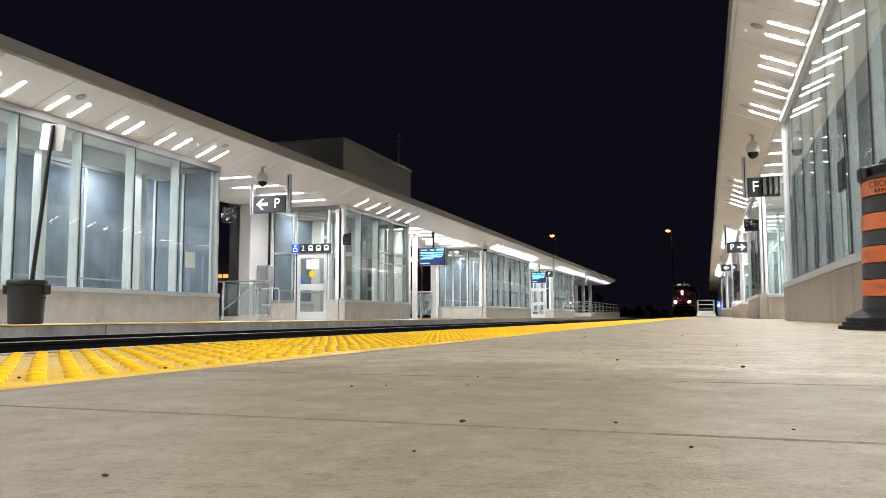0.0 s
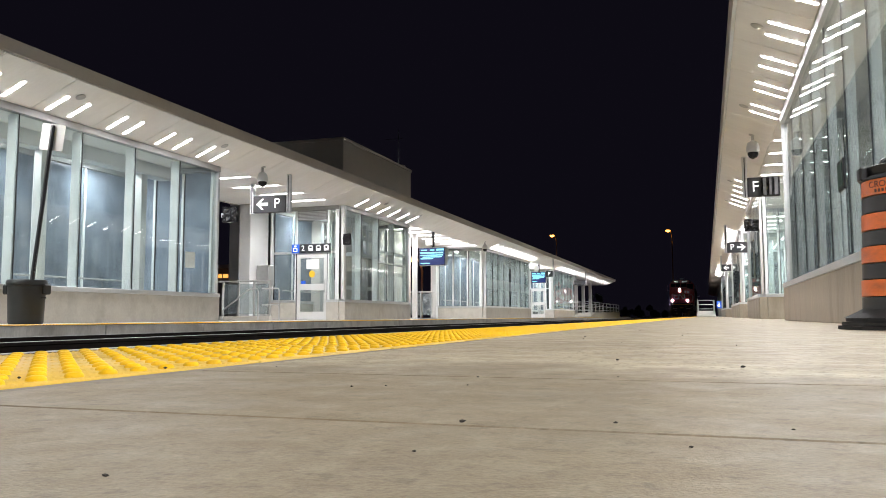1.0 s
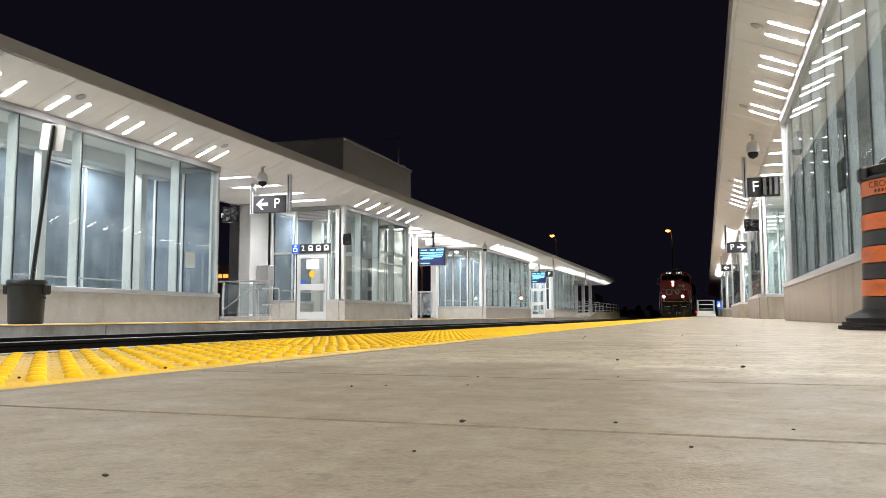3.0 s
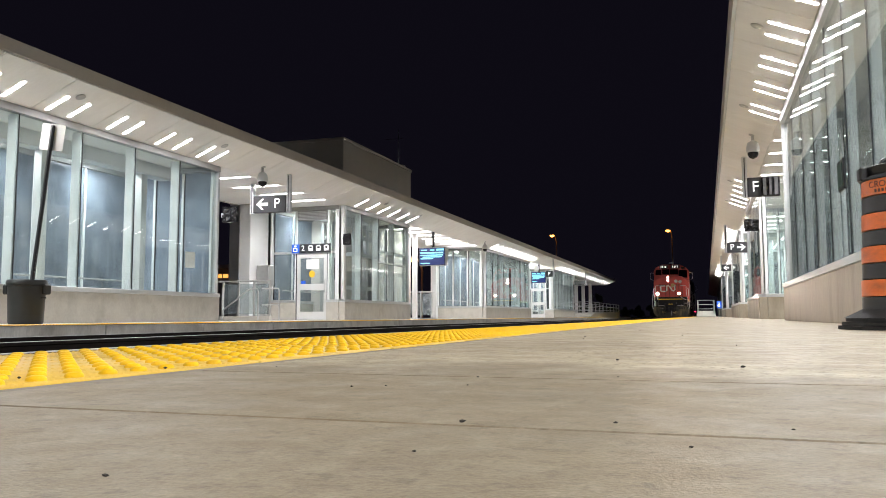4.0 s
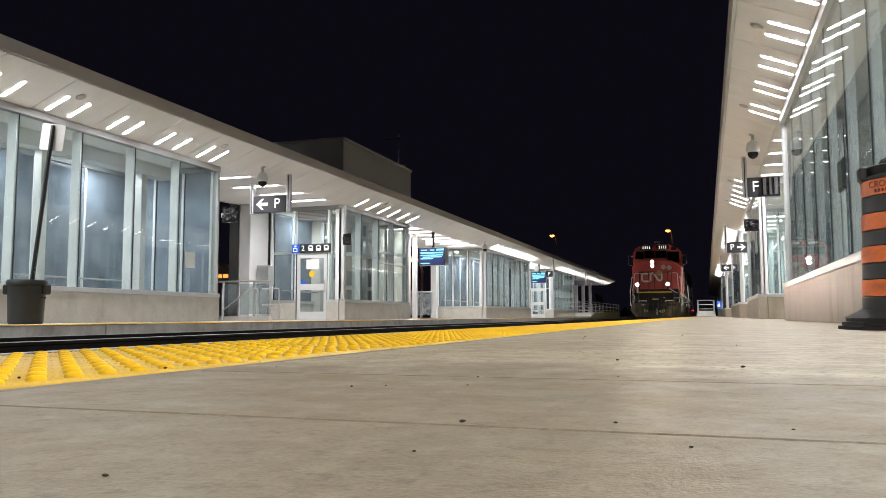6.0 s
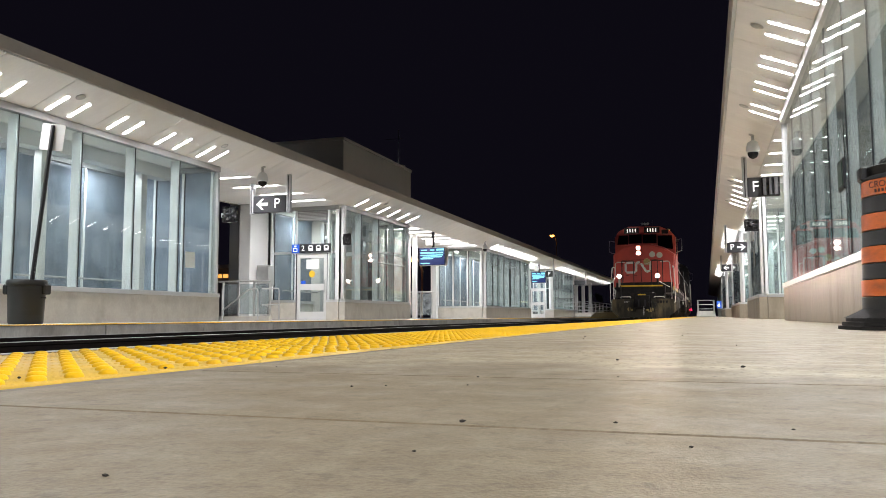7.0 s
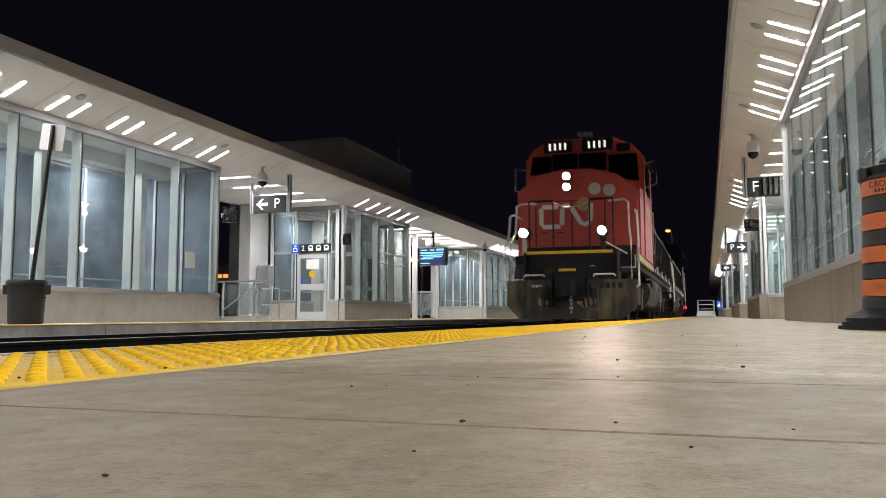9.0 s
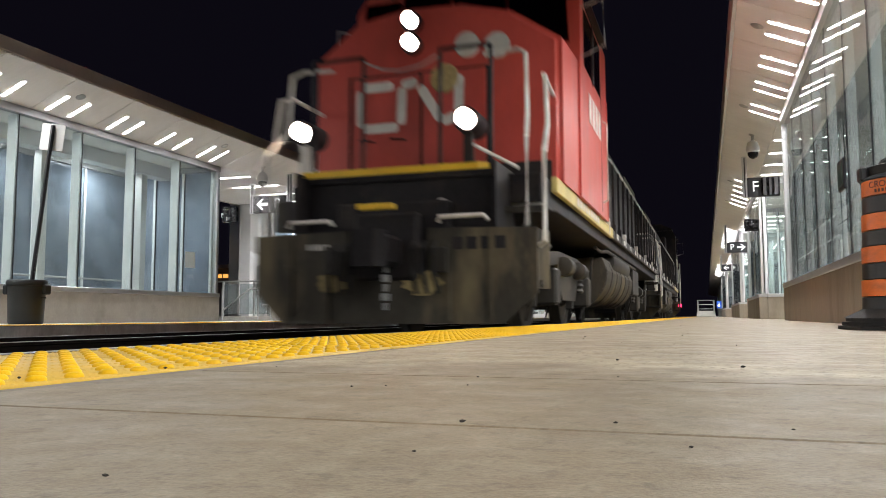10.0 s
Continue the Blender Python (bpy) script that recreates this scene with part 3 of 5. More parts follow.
def shelter(s, X0, y0, y1, zb, n, door=None, misted=False):
    xb = X0 + s * DEPTH
    sh = thing("platform_shelter", (X0, (y0 + y1) / 2, zb), "glazed waiting shelter with aluminium mullions on a " + ("polished stone" if s > 0 else "pale concrete") + " base", "shelter", "platform shelters")
    glass_run(sh, "y", X0 + s * 0.07, y0, y1, zb, n, M_GLASS, s)
    glass_run(sh, "y", xb, y0, y1, zb, n, M_FROST if s < 0 else M_DIMGLASS, s, back=True)
    lo, hi = (xb, X0 + s * 0.07) if s < 0 else (X0 + s * 0.07, xb)
    glass_run(sh, "x", y0 + 0.07, lo + 0.091, hi - 0.091, zb, 3, M_GLASS, s, door=door)
    glass_run(sh, "x", y1 - 0.07, lo + 0.091, hi - 0.091, zb, 3, M_FROST if misted else M_GLASS, s)
    for x in (X0 + s * 0.07, xb):
        for y in (y0 + 0.02, y1 - 0.02):
            front, q = x != xb, 0.05 if x != xb and (s > 0 or y > y0 + 1) else 0.09
            part("corner_post", box(x - q, x + q, y - 0.05, y + 0.09 if y == y0 + 0.02 else y + 0.03, zb + 0.64, HEAD - 0.004, 0.006), M_ALU if front and y > y0 + 1 else M_WHITE, sh)
    # inner columns and the roof beam behind the glass
    k = max(2, round((y1 - y0) / 2.74))
    for j in range(k):
        y = y0 + (y1 - y0) * (j + 0.62) / k
        part("column", box(X0 + s * 1.25, X0 + s * 1.43, y - 0.09, y + 0.09, zb, HEAD - 0.3, 0.006), M_WHITE, sh)
    part("beam", box(X0 + s * 1.18, X0 + s * 1.5, y0 + 0.2, y1 - 0.2, HEAD - 0.3, HEAD - 0.01, 0.004), M_WHITE, sh)
    m = max(2, round((y1 - y0) / 2.74))
    for j in range(m):
        y = y0 + (y1 - y0) * (j + 0.5) / m
        lp = part("inner_lamp", box(X0 + s * 2.02, X0 + s * 2.08, y - 0.65, y + 0.65, HEAD - 0.03, HEAD - 0.006, 0.004), M_TUBEIN, sh, "ceiling tube inside the shelter")
        downlight(lp, Vector((X0 + s * 2.05, y, HEAD - 0.04)) - Vector((X0, (y0 + y1) / 2, zb)), 190 if s < 0 else 250, (0.92, 0.97, 1.0))
    part("back_bench_rail", tube([(xb - s * 0.25, y0 + 0.4, zb + 0.95), (xb - s * 0.25, y1 - 0.4, zb + 0.95)], 0.022), M_GALV, sh)
    if door:
        y = y0 + 0.07
        for xa, xc in ((lo + 0.1, door[0] - 0.07), (door[1] + 0.07, hi - 0.1)):
            part("transom", box(xa, xc, y - 0.04, y + 0.04, zb + 2.085, zb + 2.155, 0.004), M_ALU, sh)
        gr = part("vent_grille", box(door[0] + 0.02, door[1] - 0.02, y - 0.04, y - 0.008, HEAD - 0.45, HEAD - 0.14, 0.004), M_HEADR, sh, "louvred metal vent over the door")
        for k in range(6):
            z = HEAD - 0.42 + 0.045 * k
            part("louvre", prism([(y - 0.062, z), (y - 0.042, z + 0.03), (y - 0.036, z + 0.03), (y - 0.056, z)], "x", door[0] + 0.05, door[1] - 0.05), M_ALU, gr)
        x = X0 + s * 0.07
        part("side_rail", box(x + s * 0.014, x + s * 0.1, (y0 + y1) / 2 + 0.05, y1 - 0.12, zb + 2.30, zb + 2.38, 0.004), M_FIN, sh)
        part("side_rail", box(x + s * 0.014, x + s * 0.1, (y0 + y1) / 2 + 0.05, y1 - 0.12, zb + 1.95, zb + 2.00, 0.004), M_FIN, sh)
        leaf_door(sh, door[0] + 0.02, door[1] - 0.02, y0 + 0.07, zb)
    return sh


shelter(-1, XL, -6.9, 15.5, ZL, 16, misted=True)
shelter(-1, XL, 22.1, 27.8, ZL, 4, door=(-12.27, -11.18))
shelter(-1, XL, 38.6, 49.4, ZL, 8)
shelter(-1, XL, 57.2, 66.8, ZL, 7, door=(-12.27, -11.18))
shelter(1, XR, -6.0, 14.8, 0.0, 17)
shelter(1, XR, 21.5, 27.6, 0.0, 4)
shelter(1, XR, 34.2, 45.0, 0.0, 8)
shelter(1, XR, 59.0, 75.0, 0.0, 12)

# stair and lift tower that rises above the far canopy
tw = thing("lift_tower", (-14.5, 28.2, 3.9), "plain beige rooftop lift housing behind the canopy", "tower", kind="structure")
part("tower_wall", box(-16.6, -12.0, 24.9, 31.6, 0, 6.32, 0.01), M_TOWER, tw)
part("parapet_cap", box(-16.65, -11.95, 24.85, 31.65, 6.32, 6.42, 0.01), M_TOWER, tw)


# ---- locomotives ----
def bar(lo, name, pts, r, m, label=""):
    return part(name, tube(pts, r, 8), m, lo, label, True)


def stroke(x0, z0, x1, z1, w, y, parent):
    """One plain painted bar of the nose emblem."""
    a, b = Vector((x0, 0, z0)), Vector((x1, 0, z1))
    d = (b - a).normalized()
    u = Vector((-d.z, 0, d.x)) * w / 2
    pts = [(p.x, p.z) for p in (a - d * w * 0.35 + u * 0.6, a + u, b + u, b + d * w * 0.35 + u * 0.6, b + d * w * 0.35 - u * 0.6, b - u, a - u, a - d * w * 0.35 - u * 0.6)]
    part("emblem_bar", prism(pts, "y", y - 0.004, y + 0.002), M_LOCOWHT, parent, "white painted bar")


def ring_can(x, y, z, r, seg=20):
    """A can round a lamp, closed at its back."""
    bm = bmesh.new()
    prof = ((r + 0.002, 0.02), (r + 0.004, -0.006), (r + 0.03, -0.002), (r + 0.035, 0.02), (r + 0.035, 0.40), (r + 0.02, 0.42))
    rings = [[bm.verts.new((x + q * math.cos(k * math.tau / seg), y + d, z + q * math.sin(k * math.tau / seg))) for k in range(seg)] for q, d in prof]
    for a, b in zip(rings, rings[1:]):
        for k in range(seg):
            bm.faces.new((a[k], a[(k + 1) % seg], b[(k + 1) % seg], b[k]))
    bm.faces.new(rings[-1])
    return bm


def beam_lamp(lo, name, x, y, z, r, hot):
    """A sealed-beam lamp: a bright core deep in a reflector can, a glowing lens ring and a dark bezel."""
    bz = part(name, ring_can(x, y, z, r), M_LOCOBLK, lo, "round sealed-beam headlight, lit", True)
    bm = bmesh.new()
    seg = 20
    prof = ((0.052, 0.38), (0.052, -0.004), (r * 0.8, -0.016), (r, -0.006), (r, 0.004))
    rings = [[bm.verts.new((x + q * math.cos(k * math.tau / seg), y + d, z + q * math.sin(k * math.tau / seg))) for k in range(seg)] for q, d in prof]
    for n, (a, b) in enumerate(zip(rings, rings[1:])):
        for k in range(seg):
            bm.faces.new((a[k], a[(k + 1) % seg], b[(k + 1) % seg], b[k]))
    part("lens", bm, M_LENSGLOW, bz, "glowing glass lens")
    bm = bmesh.new()
    bm.faces.new([bm.verts.new((x + 0.05 * math.cos(k * math.tau / seg), y + 0.36, z + 0.05 * math.sin(k * math.tau / seg))) for k in range(seg)][::-1])
    part("filament_core", bm, hot, bz, "white-hot lamp core")


def wheelset(lo, y, wheels):
    """An axle with two flanged wheels, on an empty that turns."""
    r = 0.51
    ax = part("wheelset", lathe([(0.08, -0.9), (0.08, 0.9)], (0, 0, 0), "x", 12), M_LOCOGRIME, lo)
    for s in (-1, 1):
        prof = [(0.1, 0.66), (r + 0.03, 0.66), (r + 0.03, 0.69), (r, 0.70), (r - 0.005, 0.82), (r - 0.07, 0.825), (r - 0.09, 0.78), (0.17, 0.77), (0.12, 0.86), (0.05, 0.86)]
        part("wheel", lathe([(q, s * d) for q, d in prof], (0, 0, 0), "x", 28), M_LOCOGRIME, ax, "flanged steel wheel", True)
        part("axle_box_cap", box(0.06 * s + s * 0.86, s * 0.95, -0.09, 0.09, -0.09, 0.09, 0.02), M_LOCOBLK, ax)
    ax.location = (0, y, r)
    wheels.append((ax, y, r))


def truck(lo, y, wheels):
    for dy in (-1.37, 1.37):
        wheelset(lo, y + dy, wheels)
    for s in (-1, 1):
        x = s * 1.06
        side = [(y - 2.05, 0.62), (y - 1.75, 0.80), (y - 0.9, 0.88), (y - 0.55, 0.42), (y + 0.55, 0.42), (y + 0.9, 0.88), (y + 1.75, 0.80), (y + 2.05, 0.62), (y + 2.05, 0.95), (y + 0.8, 1.06), (y - 0.8, 1.06), (y - 2.05, 0.95)]
        fr = part("truck_frame", prism(side, "x", x - 0.07, x + 0.07), M_LOCOGRIME, lo, "grimy cast truck side frame")
        for dy in (-1.37, 1.37):
            part("journal_box", box(x - 0.1, x + 0.17, y + dy - 0.17, y + dy + 0.17, 0.34, 0.80, 0.03), M_LOCOGRIME, fr)
            for e in (-0.36, 0.36):
                part("coil_spring", lathe([(0.07, 0.55), (0.09, 0.58), (0.07, 0.62), (0.09, 0.66), (0.07, 0.70), (0.09, 0.74), (0.07, 0.78)], (x + 0.04, y + dy + e, 0), "z", 12), M_LOCOGRIME, fr)
            part("brake_cylinder", lathe([(0.1, -0.2), (0.13, -0.18), (0.13, 0.12), (0.06, 0.2)], (x + 0.12, y + dy * 0.42, 0.86), "y", 14), M_LOCOGRIME, fr, "", True)
            part("sand_pipe", tube([(x + 0.1, y + dy * 1.62, 1.2), (x + 0.06, y + dy * 1.6, 0.6), (x - 0.1, y + dy * 1.5, 0.15)], 0.022, 6), M_LOCOGRIME, fr)
            part("brake_shoe", box(x - 0.12, x, y + dy - 0.62, y + dy - 0.53, 0.3, 0.7, 0.02), M_LOCOGRIME, fr)


def end_steps(lo, s, y, k, white):
    """Corner steps beside the pilot: stringers, treads and grab irons. k: +1 at the front, -1 at the rear."""
    x0, x1 = s * 1.06, s * 1.52
    st = part("step_stringer", box(x0, x0 + s * 0.03, y, y + k * 0.75, 0.55, 1.7), M_LOCOBLK, lo)
    for n, z in enumerate((0.50, 0.88, 1.26)):
        part("tread", box(x0, x1, y + k * (0.06 + 0.16 * n), y + k * (0.36 + 0.16 * n), z, z + 0.035, 0.004), M_LOCOGRIME, st)
        part("riser_edge", box(x0, x1, y + k * (0.045 + 0.16 * n), y + k * (0.058 + 0.16 * n), z - 0.03, z + 0.037), M_LOCOGRIME, st)
    part("step_light_panel", box(s * 1.1, s * 1.44, y + k * 0.62, y + k * 0.64, 1.32, 1.62), M_LOCOWHT, st, "dirty white panel beside the steps")
    bar(lo, "grab_iron", [(s * 1.50, y + k * 0.02, 0.86), (s * 1.56, y + k * 0.0, 0.90), (s * 1.56, y + k * 0.0, 1.75), (s * 1.53, y + k * 0.35, 2.1), (s * 1.50, y + k * 0.42, 2.62), (s * 1.45, y + k * 0.6, 2.68), (s * 1.42, y + k * 1.3, 2.66)], 0.026, white, "off-white tubular grab iron")
    bar(lo, "grab_iron", [(s * 1.36, y - k * 0.02, 1.02), (s * 1.40, y - k * 0.03, 1.06), (s * 1.40, y - k * 0.03, 1.9), (s * 1.34, y + k * 0.3, 2.2), (s * 1.32, y + k * 0.35, 2.85), (s * 1.22, y + k * 0.42, 2.92), (s * 0.86, y + k * 0.42, 2.90)], 0.024, white, "off-white tubular grab iron")


def coupler(lo, y, k):
    cp = part("coupler", box(-0.16, 0.16, y - k * 0.42, y + k * 0.5, 0.68, 0.98, 0.04), M_LOCOBLK, lo, "grimy black knuckle coupler")
    part("knuckle", prism([(-0.20, y - k * 0.4), (-0.1, y - k * 0.62), (0.12, y - k * 0.62), (0.2, y - k * 0.5), (0.08, y - k * 0.42)], "z", 0.66, 1.0), M_LOCOBLK, cp)
    part("coupler_pocket", box(-0.34, 0.34, y - k * 0.05, y + k * 0.1, 0.55, 1.22, 0.03), M_LOCOBLK, lo)
    part("yellow_pin_lifter", box(-0.2, 0.18, y - k * 0.30, y - k * 0.22, 1.22, 1.28, 0.01), M_LOCOYEL, lo, "yellow painted cut lever")


def locomotive(name, label, lit):
    """A wide-cab diesel. Its front is at y=0, its body runs to y=20, the rail is z=0."""
    lo = thing(name, (0, 0, 0), label, "locomotive", "coupled locomotives")
    wheels = []
    # underframe, deck and tank
    part("frame", box(-1.42, 1.42, 0.62, 19.5, 1.36, 1.66, 0.01), M_LOCOBLK, lo, "black underframe")
    for s in (-1, 1):
        sill = part("side_sill", box(s * 1.43, s * 1.5, 1.12, 6.45, 1.52, 1.69, 0.008), M_SILL, lo, "faded yellow side sill with worn white markings")
        for k in range(9):
            part("marking", box(s * 1.501, s * 1.505, 2.5 + 0.24 * k, 2.62 + 0.24 * k, 1.56, 1.66), M_LOCOWHT, sill, "unreadable white mark")
        sb = part("walkway_edge", box(s * 1.43, s * 1.5, 6.46, 19.3, 1.53, 1.68, 0.008), M_LOCOGRIME, lo)
        for k in range(10):
            part("reflector", box(s * 1.501, s * 1.506, 7.0 + 1.25 * k, 7.3 + 1.25 * k, 1.56, 1.65), M_LOCOWHT, sb)
    tank = []
    for k in range(9):
        a = math.pi * k / 8
        tank.append((1.38 if k == 0 else 1.38 - 0.42 * (1 - math.cos(a / 2)) * 1.2, 0.98 - 0.62 * math.sin(a / 2)))
    prof = [(x, z) for x, z in tank] + [(-x, z) for x, z in tank[::-1]]
    tk = part("fuel_tank", prism([(1.30, 1.2)] + prof + [(-1.30, 1.2)], "y", 6.4, 11.4), M_PILOT, lo, "grimy ribbed fuel tank")
    for k in range(7):
        y = 6.45 + 0.81 * k
        part("tank_rib", prism([(1.32, 1.16)] + [(x * 1.007, z - 0.005) for x, z in prof] + [(-1.32, 1.16)], "y", y, y + 0.05), M_LOCOGRIME, tk)
    for s in (-1, 1):
        part("air_reservoir", lathe([(0.04, 0), (0.2, 0.05), (0.23, 0.14), (0.23, 2.9), (0.2, 3.0), (0.04, 3.05)], (s * 1.18, 7.6, 1.20), "y", 18), M_LOCOGRIME, lo, "cylindrical air tank", True)
        part("pipe_run", tube([(s * 1.3, 5.6, 1.3), (s * 1.3, 6.2, 1.28), (s * 1.36, 6.6, 1.32), (s * 1.36, 12.4, 1.32)], 0.03, 6), M_LOCOGRIME, lo)
        part("battery_box", box(s * 0.9, s * 1.36, 11.7, 13.3, 0.7, 1.3, 0.02), M_LOCOGRIME, lo)
    truck(lo, 4.0, wheels)
    truck(lo, 16.0, wheels)
    # pilots
    plate = [(-1.47, 1.03), (-1.47, 0.44), (-1.18, 0.13), (1.18, 0.13), (1.50, 0.42), (1.50, 1.03), (0.42, 1.06), (0.42, 0.62), (-0.42, 0.62), (-0.42, 1.06)]
    for y, k in ((0.0, 1), (20.0, -1)):
        pl = part("pilot_plate", prism(plate, "y", y, y + k * 0.05), M_PILOT, lo, "dirty grey-brown pilot plow with mud stains")
        for s in (-1, 1):
            part("pilot_wing", prism([(s * 1.46, y), (s * 1.46, y + k * 0.05), (s * 1.52, y + k * 0.30), (s * 1.56, y + k * 0.30)], "z", 0.46, 1.02), M_PILOT, pl)
            part("pilot_rib", box(s * 0.62, s * 0.66, y - k * 0.035, y, 0.16, 0.9), M_PILOT, pl)
            part("pilot_rib", box(s * 1.04, s * 1.07, y - k * 0.03, y, 0.2, 0.98), M_PILOT, pl)
            part("hose_bracket", box(s * 0.52, s * 0.64, y - k * 0.09, y - k * 0.01, 0.62, 0.86, 0.01), M_LOCOGRIME, pl)
            for q in range(3):
                xx = s * (0.30 + 0.11 * q)
                part("air_hose", tube([(xx, y - k * 0.03, 0.92), (xx + s * 0.01, y - k * 0.16, 0.84), (xx + s * 0.03, y - k * 0.18, 0.6), (xx + s * 0.05, y - k * 0.1, 0.42)], 0.022, 6), M_RUBBER, pl, "hanging rubber air hose")
            bar(lo, "uncoupling_lever", [(s * 0.56, y - k * 0.08, 1.10), (s * 0.58, y - k * 0.10, 1.15), (s * 1.02, y - k * 0.10, 1.15), (s * 1.05, y - k * 0.08, 1.10)], 0.022, M_LOCOWHT, "off-white handle bar")
            end_steps(lo, s, y + k * 0.08, k, M_LOCOWHT)
        for q in range(4):
            part("pilot_slot", box(0.68 + 0.14 * q, 0.78 + 0.14 * q, y - k * 0.006, y, 0.84, 0.96), M_LOCOBLK, pl)
        for cx, cz, rx, rz in ((-0.62, 0.52, 0.17, 0.11), (0.36, 0.52, 0.22, 0.13), (-1.10, 0.67, 0.12, 0.06), (0.95, 0.55, 0.12, 0.2), (-0.95, 0.30, 0.1, 0.06)):
            rim = [(cx + rx * random.uniform(0.55, 1.1) * math.cos(q * math.tau / 16), cz + rz * random.uniform(0.55, 1.15) * math.sin(q * math.tau / 16)) for q in range(16)]
            part("mud_patch", prism(rim, "y", y - k * 0.012, y), M_MUD if cz < 0.6 and rx > 0.13 else M_PILOT, pl, "caked yellow mud")
        part("buffer_beam", box(-0.6, 0.6, y + k * 0.12, y + k * 0.30, 0.30, 1.35, 0.02), M_LOCOBLK, lo)
        for q, (w, g) in enumerate(((0.02, 0.0), (0.012, 0.05), (0.05, 0.09), (0.012, 0.16), (0.03, 0.2))):
            part("stencil_mark", box(-0.87 + g, -0.87 + g + w, y - k * 0.006, y, 0.87, 0.93), M_LOCOWHT, pl)
        part("end_sheet", box(-1.03, 1.03, y + k * 0.32, y + k * 0.40, 1.04, 1.66, 0.01), M_LOCOBLK, lo, "black end sheet under the porch")
        part("porch_deck", prism([(-1.03, y + k * 0.28), (1.0, y + k * 0.28), (1.06, y + k * 0.36), (1.06, y + k * 1.4), (-1.03, y + k * 1.4)], "z", 1.60, 1.665), M_LOCOBLK, lo)
        edge = part("porch_edge", prism([(-1.10, y + k * 0.262), (0.86, y + k * 0.262), (1.0, y + k * 0.36), (0.985, y + k * 0.37), (0.855, y + k * 0.28), (-1.10, y + k * 0.28)], "z", 1.665, 1.735), M_LOCOYEL, lo, "yellow safety edge")
        coupler(lo, y, k)
        for q in range(5):
            part("chain_link", box(0.04 - 0.02 * (q % 2), 0.08 + 0.02 * (q % 2), y - k * 0.20, y - k * 0.17, 0.62 - 0.09 * q, 0.69 - 0.09 * q, 0.006), M_GALV, pl, "hanging chain link")
        part("side_bracket", box(-1.32, -1.08, y + k * 0.1, y + k * 0.2, 1.08, 1.42, 0.02), M_LOCOGRIME, lo)
        part("signal_flag_holder", tube([(-1.36, y + k * 0.1, 1.05), (-1.30, y + k * 0.05, 1.45), (-1.42, y + k * 0.05, 1.6)], 0.025, 6), M_LOCOWHT, lo)
        part("slant_rail", tube([(0.80, y + k * 0.34, 1.92), (1.30, y + k * 0.12, 1.62)], 0.02, 6), M_LOCOWHT, lo, "slanted white grab rail")
        part("junction_box", box(-0.58, -0.38, y + k * 0.2, y + k * 0.3, 0.86, 1.15, 0.02), M_KHAKI, lo, "khaki junction box")
        part("mu_receptacle", lathe([(0.07, 0), (0.08, 0.02), (0.08, 0.14)], (0.5, y + k * 0.2, 1.30), "y", 14), M_LOCOWHT, lo, "", True)
        for x in (-1.0, -0.42, 0.44, 0.98):
            bar(lo, "porch_stanchion", [(x, y + k * 0.34, 1.66), (x, y + k * 0.34, 2.95)], 0.022, M_LOCOBLK)
        for xa, xb in ((-1.0, -0.42), (0.44, 0.98)):
            bar(lo, "porch_handrail", [(xa, y + k * 0.34, 2.95), (xb, y + k * 0.34, 2.95)], 0.022, M_LOCOBLK)
        bar(lo, "porch_chain", [(-0.42, y + k * 0.34, 2.9), (-0.2, y + k * 0.34, 2.8), (0.0, y + k * 0.34, 2.77), (0.22, y + k * 0.34, 2.8), (0.44, y + k * 0.34, 2.9)], 0.012, M_GALV, "sagging safety chain")
    # wide nose: flat front, chamfered shoulders, rounded side corners
    face = [(-1.52, 1.68), (1.52, 1.68), (1.52, 3.32), (0.96, 3.70), (0.35, 3.86), (-0.35, 3.88), (-0.98, 3.78), (-1.52, 3.34)]
    bm = prism(face, "y", 1.36, 2.55)
    for vv in bm.verts:
        if vv.co.y > 2 and vv.co.z > 3.2:
            vv.co.z += 0.10
    eds = [e for e in bm.edges if all(q.co.y < 1.4 for q in e.verts) and not all(q.co.z < 1.7 for q in e.verts)]
    bmesh.ops.bevel(bm, geom=eds, offset=0.07, segments=3, affect="EDGES")
    body, tone = (M_LOCORED, "weathered red ") if lit else (M_LOCOBLK, "grimy black ")
    nose = part("nose", bm, body, lo, tone + "wide nose", True)
    part("nose_base_band", box(-1.40, 1.40, 1.335, 1.36, 1.68, 1.92), M_LOCOBLK, nose)
    for x0, x1 in ((-1.06, -1.03), (-0.15, -0.12), (0.66, 0.69)):
        part("door_seam", box(x0, x1, 1.35, 1.362, 1.95, 3.06), M_LOCOBLK, nose)
    part("door_seam", box(-1.06, 0.69, 1.35, 1.362, 3.06, 3.08), M_LOCOBLK, nose)
    part("nose_door", prism([(-0.11, 1.95), (0.65, 1.95), (0.65, 3.0), (0.5, 3.05), (0.04, 3.05), (-0.11, 3.0)], "y", 1.335, 1.36), body, nose, tone + "nose door")
    for bx in ((-0.52, 2.93, -0.84, 2.93), (-0.90, 2.86, -0.90, 2.50), (-0.84, 2.43, -0.46, 2.43), (-0.38, 2.50, -0.37, 2.86), (-0.33, 2.93, -0.22, 2.95), (-0.12, 2.86, 0.10, 2.50), (0.17, 2.46, 0.28, 2.50), (0.33, 2.58, 0.34, 2.95)):
        stroke(*bx, 0.115, 1.333 if bx[0] < -0.15 else 1.332, nose)
    part("nose_vent", lathe([(0.16, 0.0), (0.18, 0.02), (0.18, 0.05)], (0.16, 1.32, 2.96), "y", 18), M_MUD, nose, "tan round cover", True)
